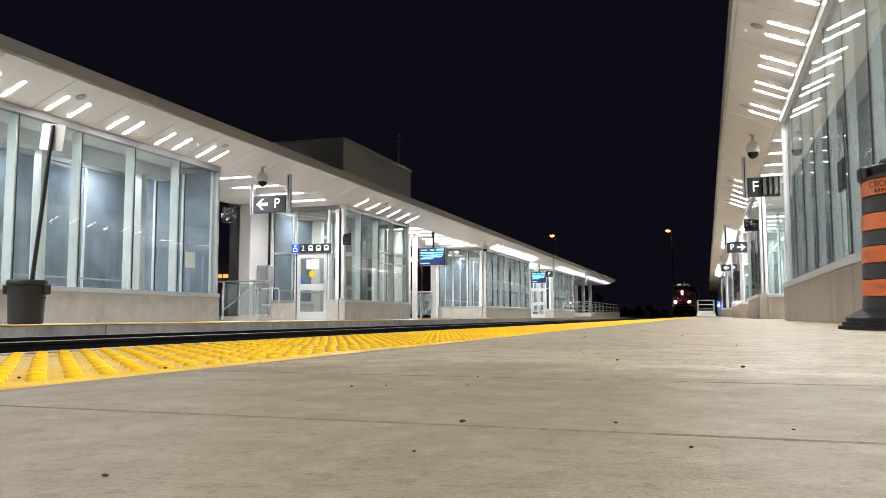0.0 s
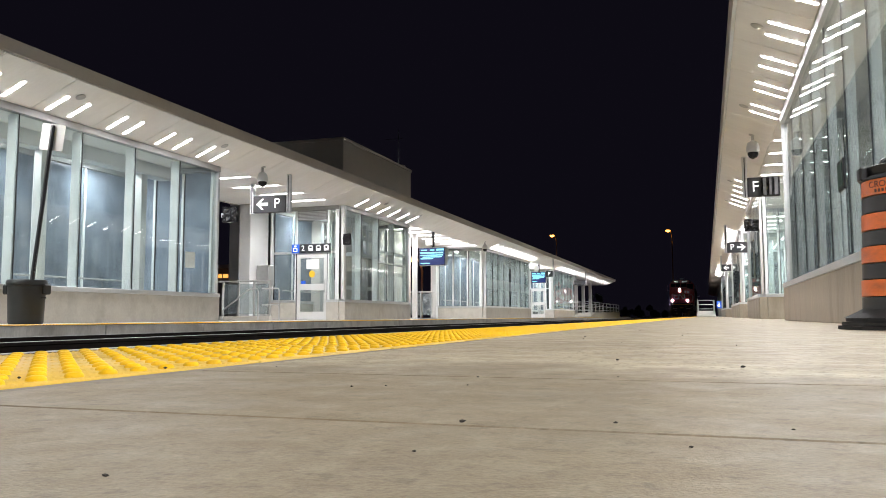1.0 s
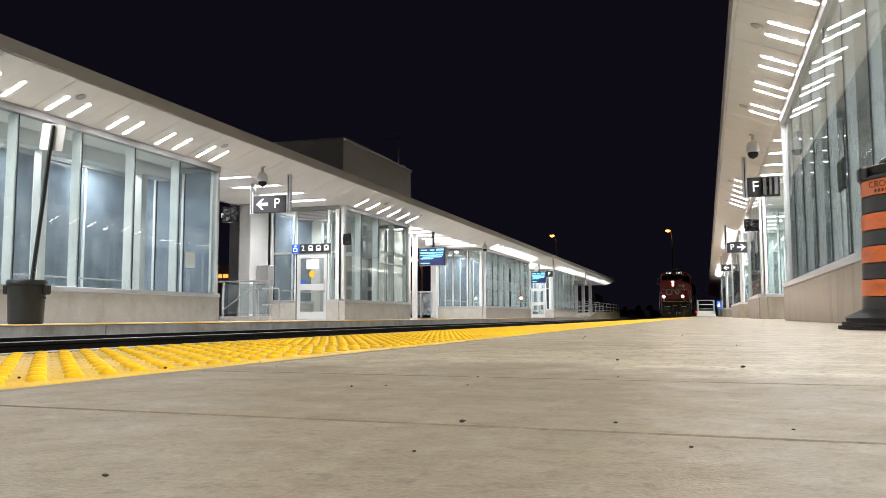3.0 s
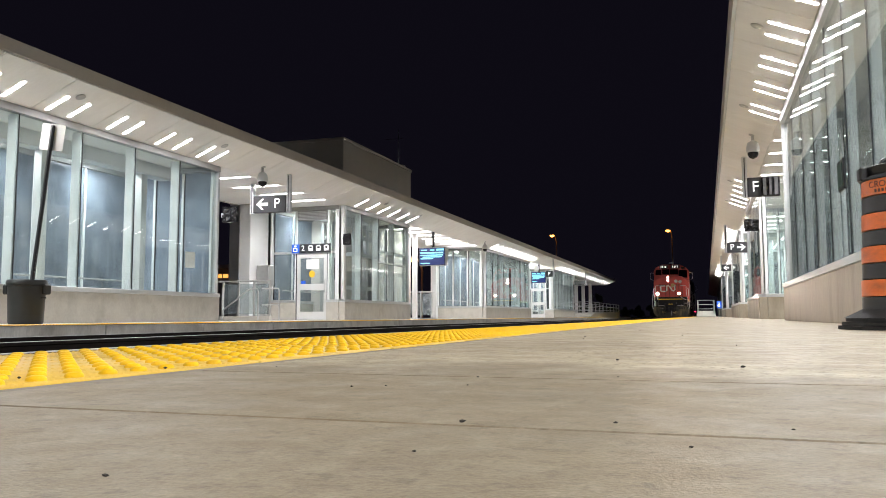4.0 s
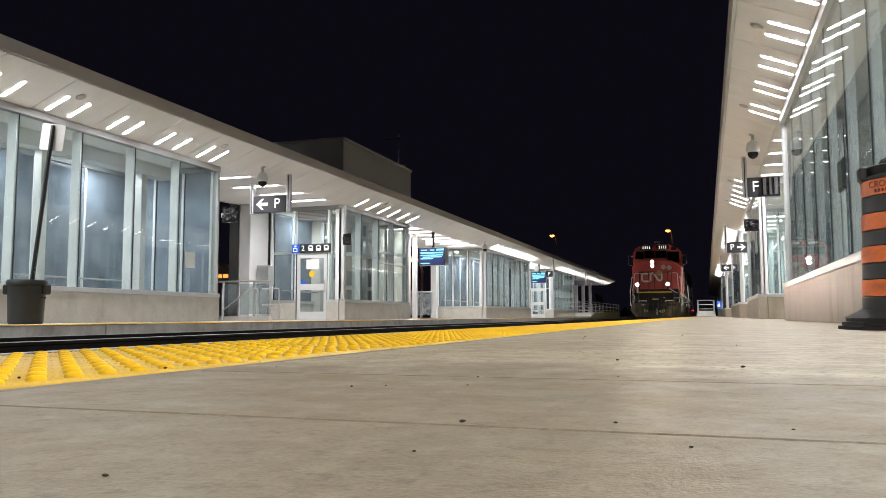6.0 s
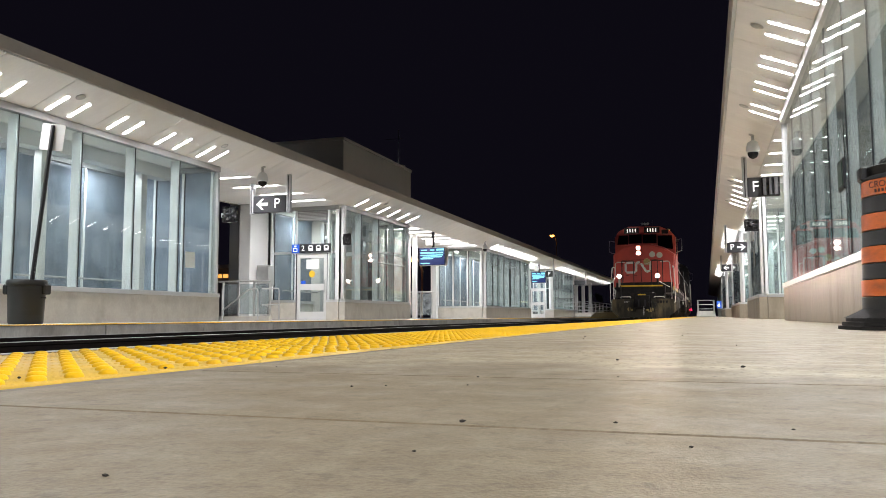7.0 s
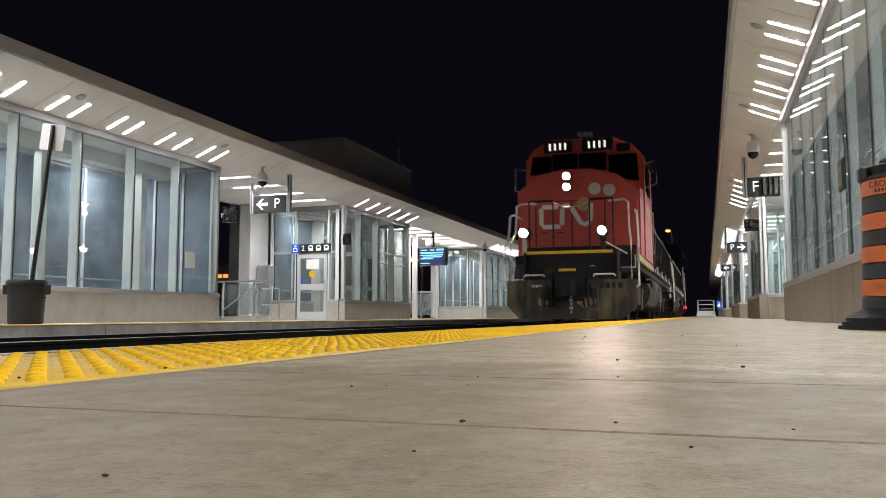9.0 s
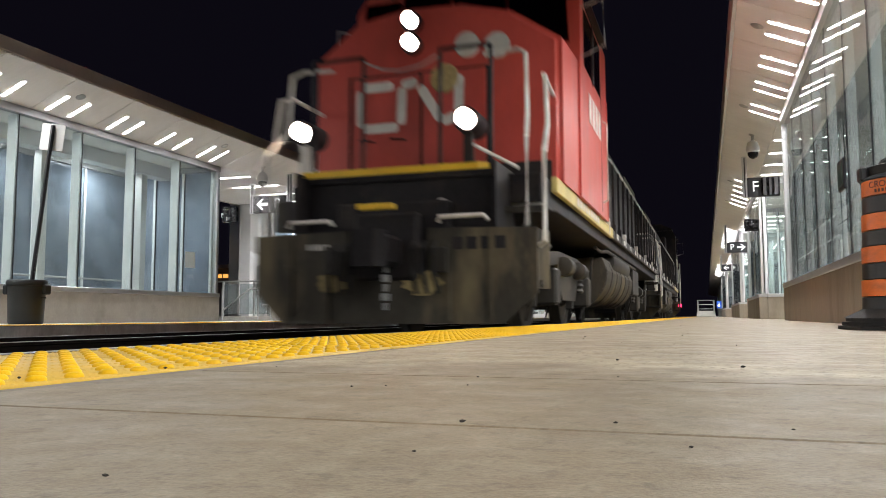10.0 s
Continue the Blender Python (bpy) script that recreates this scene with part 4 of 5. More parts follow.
    for x in (-0.9, -0.5):
        part("grab_iron", tube([(x, 1.36, 2.30), (x, 1.30, 2.29), (x + 0.16, 1.30, 2.27), (x + 0.16, 1.36, 2.28)], 0.012, 6), M_LOCOBLK, nose)
    for x, z in ((0.43, 3.34), (0.79, 3.295)):
        part("classification_lamp", lathe([(0.145, 0.0), (0.152, 0.02), (0.152, 0.06)], (x, 1.325, z), "y", 22), M_LENS, nose, "unlit pale round lamp", True)
    if lit:
        for z in (3.41, 3.68):
            beam_lamp(lo, "headlight", -0.245, 1.25, z, 0.09, M_HEAD)
        for x in (-1.14, 0.72):
            beam_lamp(lo, "ditch_light", x, 0.30, 2.19, 0.10, M_HEAD)
            part("ditch_light_post", box(x - 0.05, x + 0.05, 0.38, 0.46, 1.66, 2.1, 0.01), M_LOCOWHT if x < 0 else M_LOCOBLK, lo)
    # cab with windscreen, number boards and roof
    cab = [(-1.55, 1.68), (1.55, 1.68), (1.55, 4.34), (1.28, 4.66), (0.78, 4.90), (-0.82, 4.94), (-1.34, 4.70), (-1.55, 4.38)]
    bm = prism(cab, "y", 2.52, 5.3)
    for vv in bm.verts:
        if vv.co.y < 3 and vv.co.z > 4.2:
            vv.co.y += 0.10
    cb = part("cab", bm, body, lo, tone + "cab")
    for x0, x1, z0, z1 in ((-1.42, -0.86, 3.98, 4.46), (-0.80, -0.16, 4.02, 4.50), (-0.10, 0.60, 4.02, 4.48), (0.66, 1.42, 3.80, 4.40)):
        part("windscreen", prism([(x0, z0), (x1, z0 - (0.12 if x0 > 0.6 else 0)), (x1 - (0.04 if x0 > 0.6 else 0), z1), (x0 + (0.08 if x0 < -1 else 0), z1)], "y", 2.490, 2.63), M_WINDOW, cb, "dark windscreen pane")
    for x0, x1 in ((-1.06, -0.30), (-0.04, 0.76)):
        nb = part("number_board", box(x0, x1, 2.56, 2.66, 4.56, 4.88, 0.02), M_LOCOBLK, cb, "black number board with pale lit marks")
        for k in range(4):
            xd = (x0 + x1) / 2 - 0.245 + 0.137 * k
            part("marking_bar", box(xd + 0.012, xd + 0.062, 2.552, 2.562, 4.63, 4.81), M_NUMBER if lit else M_LOCOWHT, nb)
    part("number_board", box(0.86, 1.2, 2.60, 2.68, 4.50, 4.72, 0.02), M_LOCOBLK, cb)
    for s in (-1, 1):
        part("side_window", box(s * 1.545, s * 1.558, 2.9, 3.6, 3.45, 4.2), M_WINDOW, cb)
        part("side_window", box(s * 1.545, s * 1.558, 3.75, 4.5, 3.45, 4.2), M_WINDOW, cb)
        part("window_frame", box(s * 1.55, s * 1.575, 3.64, 3.71, 3.40, 4.25), M_BLACK, cb)
        part("sunshade", prism([(s * 1.555, 4.30), (s * 1.66, 4.25), (s * 1.66, 4.22), (s * 1.555, 4.26)], "y", 2.9, 4.6), M_LOCOBLK, cb)
        bar(lo, "mirror_bracket", [(s * 1.55, 2.7, 4.15), (s * 1.84, 2.62, 4.2), (s * 1.86, 2.62, 3.6), (s * 1.55, 2.7, 3.5)], 0.014, M_GALV)
        for k in range(4):
            part("marking_bar", box(s * 1.548, s * 1.557, 3.34 + 0.33 * k, 3.53 + 0.33 * k, 2.80, 3.20), M_LOCOWHT, cb)
        part("side_door_seam", box(s * 1.545, s * 1.553, 4.6, 4.62, 1.75, 3.7), M_LOCOBLK, cb)
        part("grab_iron", tube([(s * 1.55, 4.75, 1.9), (s * 1.62, 4.75, 1.95), (s * 1.62, 4.75, 3.1), (s * 1.55, 4.75, 3.15)], 0.016, 6), M_LOCOWHT, cb)
        part("cab_steps_pole", box(s * 1.5, s * 1.56, 5.28, 5.34, 1.68, 3.6), body, cb)
    part("cab_roof", prism([(-1.40, 4.70), (-0.85, 4.97), (0.8, 4.93), (1.33, 4.66), (1.28, 4.60), (-1.34, 4.62)], "y", 2.75, 5.4), M_LOCOBLK, cb)
    hn = part("horn", box(-0.1, 0.1, 3.2, 3.3, 4.9, 5.06), M_LOCOBLK, lo, "roof air horn")
    for x in (-0.14, 0.0, 0.14):
        part("trumpet", lathe([(0.02, 0.35), (0.03, 0.1), (0.07, 0.0)], (x, 2.95, 5.1), "y", 12), M_GALV, hn, "", True)
    part("antenna", tube([(0.35, 3.4, 4.9), (0.35, 3.4, 5.35)], 0.01, 6), M_BLACK, lo)
    # long hood
    hood = [(-0.88, 1.66), (0.88, 1.66), (0.88, 4.05), (0.66, 4.32), (-0.66, 4.32), (-0.88, 4.05)]
    hd = part("long_hood", prism(hood, "y", 5.3, 19.0), M_LOCOBLK, lo, "black long engine hood")
    for s in (-1, 1):
        for k in range(15):
            y = 5.7 + 0.86 * k
            dr = part("hood_door", box(s * 0.88, s * 0.905, y, y + 0.8, 1.95, 3.6, 0.006), M_LOCOBLK, hd)
        part("radiator_grille", box(s * 0.88, s * 0.93, 14.8, 18.2, 3.62, 4.05), M_LOCOGRIME, hd)
        part("air_intake", box(s * 0.88, s * 1.1, 5.35, 6.6, 2.9, 4.2, 0.03), M_LOCOBLK, hd)
    for y in (9.0, 15.5, 17.0):
        part("roof_fan", lathe([(0.6, 0.0), (0.62, 0.1), (0.55, 0.16)], (0, y, 4.3), "z", 24), M_LOCOBLK, hd, "", True)
    part("exhaust_stack", box(-0.3, 0.3, 11.4, 12.1, 4.3, 4.5, 0.02), M_LOCOBLK, hd)
    # walkway handrails
    for s in (-1, 1):
        hr = bar(lo, "handrail", [(s * 1.47, 5.35, 2.3), (s * 1.47, 5.9, 2.8), (s * 1.47, 6.4, 2.88), (s * 1.47, 18.9, 2.88), (s * 1.47, 19.3, 2.75)], 0.021, M_GALV, "steel walkway handrail")
        for k in range(15):
            y = 5.9 + 0.92 * k
            part("stanchion", box(s * 1.45, s * 1.49, y - 0.02, y + 0.02, 1.60, 2.88), M_LOCOBLK, hr)
            part("stanchion_foot", box(s * 1.44, s * 1.51, y - 0.035, y + 0.035, 1.54, 1.80, 0.004), M_LOCOWHT if k % 3 == 0 else M_LOCOBLK, hr)
    if not lit:
        for s in (-1, 1):
            part("marker_light", lathe([(0.02, 0.09), (0.085, 0.07), (0.09, 0.0), (0.09, -0.14)], (s * 1.50, 0.0, 0.80), "x", 16), M_RED, lo, "glowing red tail marker", True)
            part("end_pole", tube([(s * 1.58, 0.5, 1.2), (s * 1.58, 0.5, 3.2)], 0.035, 8), M_LOCOWHT, lo, "off-white end handrail")
            part("end_box", box(s * 1.38, s * 1.60, 0.05, 0.3, 2.55, 2.85, 0.01), M_LOCOWHT, lo)
    return lo, wheels


lead, wheels_a = locomotive("locomotive", "weathered red-nosed diesel locomotive with headlights lit, black hood", True)
trail, wheels_b = locomotive("locomotive", "grimy dark diesel locomotive coupled behind, red tail marker", False)
SPEED, FRONT = 10.95, 7.17
TRACK_X = -2.97


M_TAPE = mat("silver_tape", (0.09, 0.09, 0.095), 0.35, 0.4, 0.2, 20)


# ---- signs, screens and cameras under the canopies ----
def arrow(x, z, y, size, way, parent):
    """A flat arrow that points along x."""
    s = size
    pts = [(0.5, 0.0), (0.02, 0.42), (-0.16, 0.42), (0.14, 0.11), (-0.5, 0.11), (-0.5, -0.11), (0.14, -0.11), (-0.16, -0.42), (0.02, -0.42)]
    part("arrow", prism([(x + way * a * s, z + b * s) for a, b in pts][::way], "y", y - 0.006, y), M_SWHITE, parent, "white arrow")


def hanging_sign(x0, x1, y, z0, z1, posts, label, words=(), arrows=(), bars=()):
    sg = thing("hanging_sign", ((x0 + x1) / 2, y, z0), label, "sign", "platform signs")
    part("sign_box", box(x0, x1, y - 0.06, y + 0.06, z0, z1, 0.006), M_SIGN, sg, "dark charcoal sign box")
    for x, ztop in posts:
        p = part("post", box(x - 0.055, x + 0.055, y - 0.05, y + 0.05, z0 - 0.02, ztop, 0.01), M_ALU, sg, "brushed metal hanger")
        part("post_groove", box(x - 0.012, x + 0.012, y - 0.054, y - 0.049, z0, ztop - 0.03), M_DALU, p)
    for txt, x, z, size in words:
        write(txt, size, (x, y - 0.062, z), sg, M_SWHITE, 0, "white lettering")
    for x, z, size, way in arrows:
        arrow(x, z, y - 0.061, size, way, sg)
    for x, w in bars:
        part("cover_strip", box(x - w / 2, x + w / 2, y - 0.185, y - 0.150, z0 + 0.02, z1 - 0.03, 0.006), M_TAPE, sg, "strip of silver tape")
    return sg


hanging_sign(-11.12, -10.17, 17.79, 2.77, 3.21, ((-11.17, HEAD - 0.004), (-10.10, HEAD + 0.18)), "dark hanging sign with white arrow and letter P", words=(("P", -10.42, 2.99, 0.36),), arrows=((-10.86, 2.99, 0.34, -1),))
hanging_sign(0.97, 1.66, 19.12, 2.78, 3.22, ((0.92, 3.72),), "dark hanging sign with letter F, partly taped over", words=(("F", 1.14, 3.0, 0.34),), bars=((1.33, 0.07), (1.45, 0.05), (1.57, 0.08)))
hanging_sign(0.86, 1.63, 33.6, 2.61, 3.03, ((0.82, 3.74),), "dark hanging sign with letter P and white arrow", words=(("P", 1.06, 2.82, 0.33),), arrows=((1.41, 2.82, 0.31, 1),))
hanging_sign(-10.08, -9.62, 52.0, 2.70, 3.09, ((-9.58, 3.93),), "small dark hanging sign with letter P", words=(("P", -9.86, 2.9, 0.32),))
hanging_sign(-10.7, -9.75, 67.9, 2.75, 3.15, ((-9.72, 3.9), (-10.6, HEAD)), "small dark hanging sign without visible writing")
hanging_sign(0.95, 1.7, 50.0, 2.75, 3.15, ((0.92, 3.70),), "small dark hanging sign with white arrow", arrows=((1.2, 2.95, 0.3, -1),))


def crumpled(name, x0, x1, y0, y1, z0, z1, label, seed):
    """A sign wrapped in black plastic film: a lumpy box with creases."""
    bm = bmesh.new()
    n = 9
    rnd = random.Random(seed)
    for face in range(2):
        y = y0 if face == 0 else y1
        g = [[bm.verts.new((x0 + (x1 - x0) * i / n + rnd.uniform(-1, 1) * 0.012, y + (rnd.uniform(-0.035, 0.02) if face == 0 else 0), z0 + (z1 - z0) * j / n + rnd.uniform(-1, 1) * 0.012)) for i in range(n + 1)] for j in range(n + 1)]
        for j in range(n):
            for i in range(n):
                q = (g[j][i], g[j][i + 1], g[j + 1][i + 1], g[j + 1][i])
                bm.faces.new(q if face == 0 else q[::-1])
        if face == 0:
            front = g
    rim = lambda g: g[0] + [r[-1] for r in g[1:]] + g[-1][-2::-1] + [r[0] for r in g[-2:0:-1]]
    a, b = rim(front), rim(g)
    for k in range(len(a)):
        bm.faces.new((a[k], b[k], b[(k + 1) % len(a)], a[(k + 1) % len(a)]))
    return solo(name, bm, M_PLASTIC, label, "covered sign", "covered signs")


M_PLASTIC = mat("black_film", (0.02, 0.02, 0.022), 0.18, 0, 0.2, 14, 0.4, 30)
for k, (x0, x1, y, z0, z1) in enumerate(((-10.58, -10.2, 15.6, 2.26, 2.62), (-10.52, -10.28, 21.9, 2.28, 2.62), (0.98, 1.33, 21.35, 2.22, 2.52), (1.27, 1.65, 19.03, 2.80, 3.20))):
    crumpled("wrapped_sign", x0, x1, y - 0.04, y + 0.02, z0, z1, "projecting sign wrapped in crumpled black plastic film", k)
solo("sign_bracket", box(-10.62, -10.50, 21.88, 22.06, 2.34, 2.56, 0.01), M_ALU, "small metal bracket on the shelter corner", "bracket", "sign brackets")
solo("sign_bracket", box(1.30, 1.38, 21.33, 21.46, 2.26, 2.48, 0.01), M_ALU, "small metal bracket on the shelter corner", "bracket", "sign brackets")
solo("sign_bracket", box(-10.62, -10.5, 15.57, 15.62, 2.38, 2.48, 0.01), M_ALU, "small metal bracket on the shelter corner", "bracket", "sign brackets")


def screen(x0, x1, y, z0, z1, ztop, label):
    sc = thing("departure_screen", ((x0 + x1) / 2, y, z0), label, "display screen", "departure screens")
    w, hgt = x1 - x0, z1 - z0
    part("case", prism([(x0 - 0.03, y + 0.3), (x1 + 0.03, y + 0.3), (x1 + 0.03, y - 0.03), (x0 - 0.03, y - 0.03)], "z", z0 - 0.03, z1 + 0.03), M_GALV, sc, "pale metal case")
    part("bezel", box(x0 - 0.02, x1 + 0.02, y - 0.04, y - 0.031, z0 - 0.02, z1 + 0.02), M_BLACK, sc)
    part("display", box(x0, x1, y - 0.045, y - 0.041, z0, z1), M_SCREEN, sc, "lit dark blue display")
    for q, (u0, u1, v0, v1) in enumerate(((0.06, 0.3, 0.86, 0.92), (0.42, 0.6, 0.86, 0.92), (0.68, 0.97, 0.85, 0.96), (0.04, 0.95, 0.68, 0.77), (0.04, 0.95, 0.55, 0.61), (0.12, 0.9, 0.44, 0.50), (0.04, 0.55, 0.34, 0.40), (0.05, 0.4, 0.06, 0.12))):
        part("text_bar", box(x0 + u0 * w, x0 + u1 * w, y - 0.048, y - 0.0455, z0 + v0 * hgt, z0 + v1 * hgt), M_SCYAN, sc, "unreadable line of bright text")
    part("hanger", box((x0 + x1) / 2 - 0.05, (x0 + x1) / 2 + 0.05, y + 0.05, y + 0.15, z1 + 0.03, ztop, 0.01), M_BLACK, sc)
    part("cable_box", box((x0 + x1) / 2 - 0.30, (x0 + x1) / 2 + 0.02, y, y + 0.2, z1 + 0.12, z1 + 0.42, 0.01), M_WHITE, sc, "white junction box")
    return sc


screen(-11.17, -10.09, 30.5, 2.20, 2.88, HEAD, "ceiling-hung departure screen with blue lit display")
screen(-11.05, -10.12, 52.0, 2.33, 3.02, HEAD, "ceiling-hung departure screen with blue lit display")


def dome_camera(x, y, z):
    c = thing("security_camera", (x, y, z - 0.5), "grey dome security camera hanging from the soffit", "security camera", "security cameras")
    part("stem", lathe([(0.07, 0.06), (0.07, 0.0), (0.03, -0.02), (0.03, -0.14)], (x, y, z), "z", 14), M_GALV, c, "", True)
    part("body", lathe([(0.04, -0.12), (0.10, -0.16), (0.13, -0.26), (0.13, -0.34), (0.11, -0.36)], (x, y, z), "z", 20), M_WHITE, c, "pale housing", True)
    part("dome", lathe([(0.105, -0.355), (0.10, -0.41), (0.07, -0.46), (0.02, -0.485)], (x, y, z), "z", 20), M_PLASTIC, c, "dark smoked dome", True)


dome_camera(-10.2, 16.66, 3.73)
dome_camera(-10.2, 37.1, 3.73)
dome_camera(0.98, 16.73, 3.70)


def speaker(s, X0, x, y):
    z = HEAD + SLOPE * abs(x - X0)
    t = thing("ceiling_speaker", (x, y, z), "small round grey grille set in the soffit", "speaker", "soffit speakers")
    bm = lathe([(0.085, 0.01), (0.085, -0.008), (0.06, -0.02), (0.02, -0.016)], (0, 0, 0), "z", 18)
    bmesh.ops.transform(bm, matrix=pose(x, y, z, 0, s * TILT), verts=bm.verts)
    part("grille", bm, M_GALV, t, "", True)


for x, y in ((-9.99, 10.5), (-9.95, 14.67), (-9.98, 24.0), (-9.98, 27.3)):
    speaker(-1, XL, x, y)
for x, y in ((0.73, 10.65), (0.74, 14.73), (0.73, 22.98), (0.75, 26.89)):
    speaker(1, XR, x, y)

# ---- the doorway of the far shelter ----
sg = thing("door_sign", (-11.75, 21.98, 2.09), "row of square pictogram plates over the door, one blue", "sign", "platform signs")
for k in range(5):
    x0 = -12.42 + 0.272 * k
    p = part("plate", box(x0, x0 + 0.262, 22.085, 22.124, 2.09, 2.365, 0.004), M_SBLUE if k == 0 else M_SIGN, sg, "blue pictogram plate" if k == 0 else "")
    if k == 1:
        write("2", 0.24, (x0 + 0.13, 22.079, 2.228), sg, M_SWHITE)
    elif k == 0:
        part("symbol", box(x0 + 0.06, x0 + 0.2, 22.077, 22.084, 2.13, 2.25), M_SWHITE, p)
        part("symbol_field", box(x0 + 0.08, x0 + 0.18, 22.073, 22.076, 2.15, 2.23), M_SBLUE, p)
        part("symbol", box(x0 + 0.09, x0 + 0.17, 22.077, 22.084, 2.28, 2.33), M_SWHITE, p)
    else:
        part("symbol", prism([(x0 + 0.06, 2.15), (x0 + 0.2, 2.15), (x0 + 0.21, 2.28), (x0 + 0.17, 2.32), (x0 + 0.09, 2.32), (x0 + 0.05, 2.28)], "y", 22.077, 22.084), M_SWHITE, p, "white vehicle pictogram")
        part("symbol_window", box(x0 + 0.08, x0 + 0.18, 22.073, 22.076, 2.225, 2.285), M_SIGN, p)
solo("door_notice", box(-11.93, -11.5, 22.155, 22.16, 1.58, 1.88), M_CARD, "white paper notice taped to the door glass", "notice", "door notices")
bm = lathe([(0.11, 0), (0.11, 0.004)], (-11.73, 22.155, 1.42), "y", 20)
solo("round_sticker", bm, M_LOCOYEL, "yellow round sticker on the door glass", "sticker", "door notices")
solo("access_sticker", box(-12.10, -11.95, 22.15, 22.156, 1.06, 1.21), M_SBLUE, "small blue access sticker on the door", "sticker", "door notices")
# lift portal inside the shelter with the door
lf = thing("lift_portal", (-11.9, 25.4, 0), "steel and glass lift enclosure inside the shelter", "lift")
for x in (-12.6, -11.4):
    for y in (24.6, 25.5, 26.6):
        part("frame_post", box(x - 0.07, x + 0.07, y - 0.07, y + 0.07, ZL, 3.3, 0.006), M_GALV, lf)
for z in (1.0, 2.15, 2.75):
    part("crossbar", box(-11.46, -11.34, 24.67, 26.53, z, z + 0.14, 0.006), M_GALV, lf)
    part("crossbar", box(-12.53, -11.47, 24.55, 24.65, z, z + 0.14, 0.006), M_GALV, lf)
part("lift_door", box(-11.44, -11.40, 25.57, 26.53, 0.0, 2.14, 0.004), M_DALU, lf, "dark lift door")
part("info_panel", box(-12.4, -11.7, 24.48, 24.54, 1.35, 2.1, 0.006), M_SIGN, lf, "dark information panel")

# interior clutter behind other panes: benches and notice boards
for s, X0, ys in ((-1, XL, (9.0, 12.2, 41.0, 45.0, 61.0)), (1, XR, (9.6, 12.8, 24.0, 37.0, 41.0))):
    for y in ys:
        b = thing("bench", (X0 + s * 2.2, y, 0), "plain metal bench along the shelter back wall", "bench", "shelter benches")
        part("seat", box(X0 + s * 1.95, X0 + s * 2.4, y - 0.8, y + 0.8, 0.42, 0.47, 0.008), M_GALV, b)
        for dy in (-0.6, 0.6):
            part("leg", box(X0 + s * 2.0, X0 + s * 2.35, y + dy - 0.03, y + dy + 0.03, ZL if s < 0 else 0, 0.419), M_DALU, b)
solo("glass_notice", box(-10.672, -10.668, 14.35, 14.7, 1.15, 1.5), M_CARD, "white paper notice on the shelter glass", "notice", "door notices")
pf = thing("poster_frame", (1.38, 9.13, 1.39), "small dark green framed notice inside the glass", "notice")
part("frame", box(1.37, 1.40, 8.85, 9.2, 1.38, 1.70, 0.006), M_BLACK, pf)
part("panel", box(1.362, 1.369, 8.89, 9.16, 1.42, 1.66), M_GREENP, pf, "dark green panel")

# ---- gap between the far shelters: glass balustrade, stair rail, cabinet, columns ----
bl = thing("balustrade", (-12.6, 20.0, ZL), "steel balustrade with glass panels at the stair head", "balustrade")
xs = (-13.5, -12.97, -12.45, -11.93)
for x in xs:
    part("post", box(x - 0.025, x + 0.025, 19.97, 20.03, ZL, 1.10, 0.004), M_GALV, bl)
part("handrail", tube([(-13.9, 20, 1.12), (-11.9, 20, 1.12)], 0.025), M_GALV, bl)
for a, b in zip(xs, xs[1:]):
    part("glass_panel", box(a + 0.04, b - 0.04, 19.994, 20.006, 0.16, 1.04), M_BALGLASS, bl)
part("kerb", box(-13.9, -11.9, 19.9, 20.1, ZL - 0.01, 0.10, 0.005), M_PLINTH, bl)
sr = thing("stair_rail", (-12.4, 19.6, ZL), "bent tubular steel stair handrail", "handrail")
part("rail", tube([(-13.26, 19.6, 0.9), (-13.26, 19.6, 0.0)], 0.022), M_GALV, sr)
part("rail", tube([(-13.26, 19.6, 0.25), (-12.42, 19.6, 0.84), (-12.3, 19.6, 0.88), (-12.12, 19.6, 0.88), (-12.08, 19.6, 0.8), (-12.08, 19.6, 0.0)], 0.024), M_GALV, sr)
part("rail", tube([(-11.95, 19.6, 0.88), (-11.42, 19.6, 0.88), (-11.40, 19.6, 0.8), (-11.40, 19.6, 0.0)], 0.022), M_GALV, sr)
part("rail", tube([(-11.95, 19.6, 0.42), (-11.42, 19.6, 0.42)], 0.018), M_GALV, sr)
cbx = thing("fare_machine", (-12.98, 21.4, ZL), "grey metal fare reader cabinet on a slanted stand", "cabinet")
part("cabinet", box(-13.2, -12.77, 21.3, 21.65, 1.05, 1.68, 0.02), M_GALV, cbx)
part("stand", prism([(-13.14, ZL), (-12.98, ZL), (-12.84, 1.06), (-13.1, 1.06)], "y", 21.4, 21.55), M_GALV, cbx)


def column(x, y, w, label):
    solo("column", box(x - w, x + w, y - w, y + w, ZL if x < -5 else 0, HEAD - 0.002, 0.012), M_WHITE, label, "column", "canopy columns")


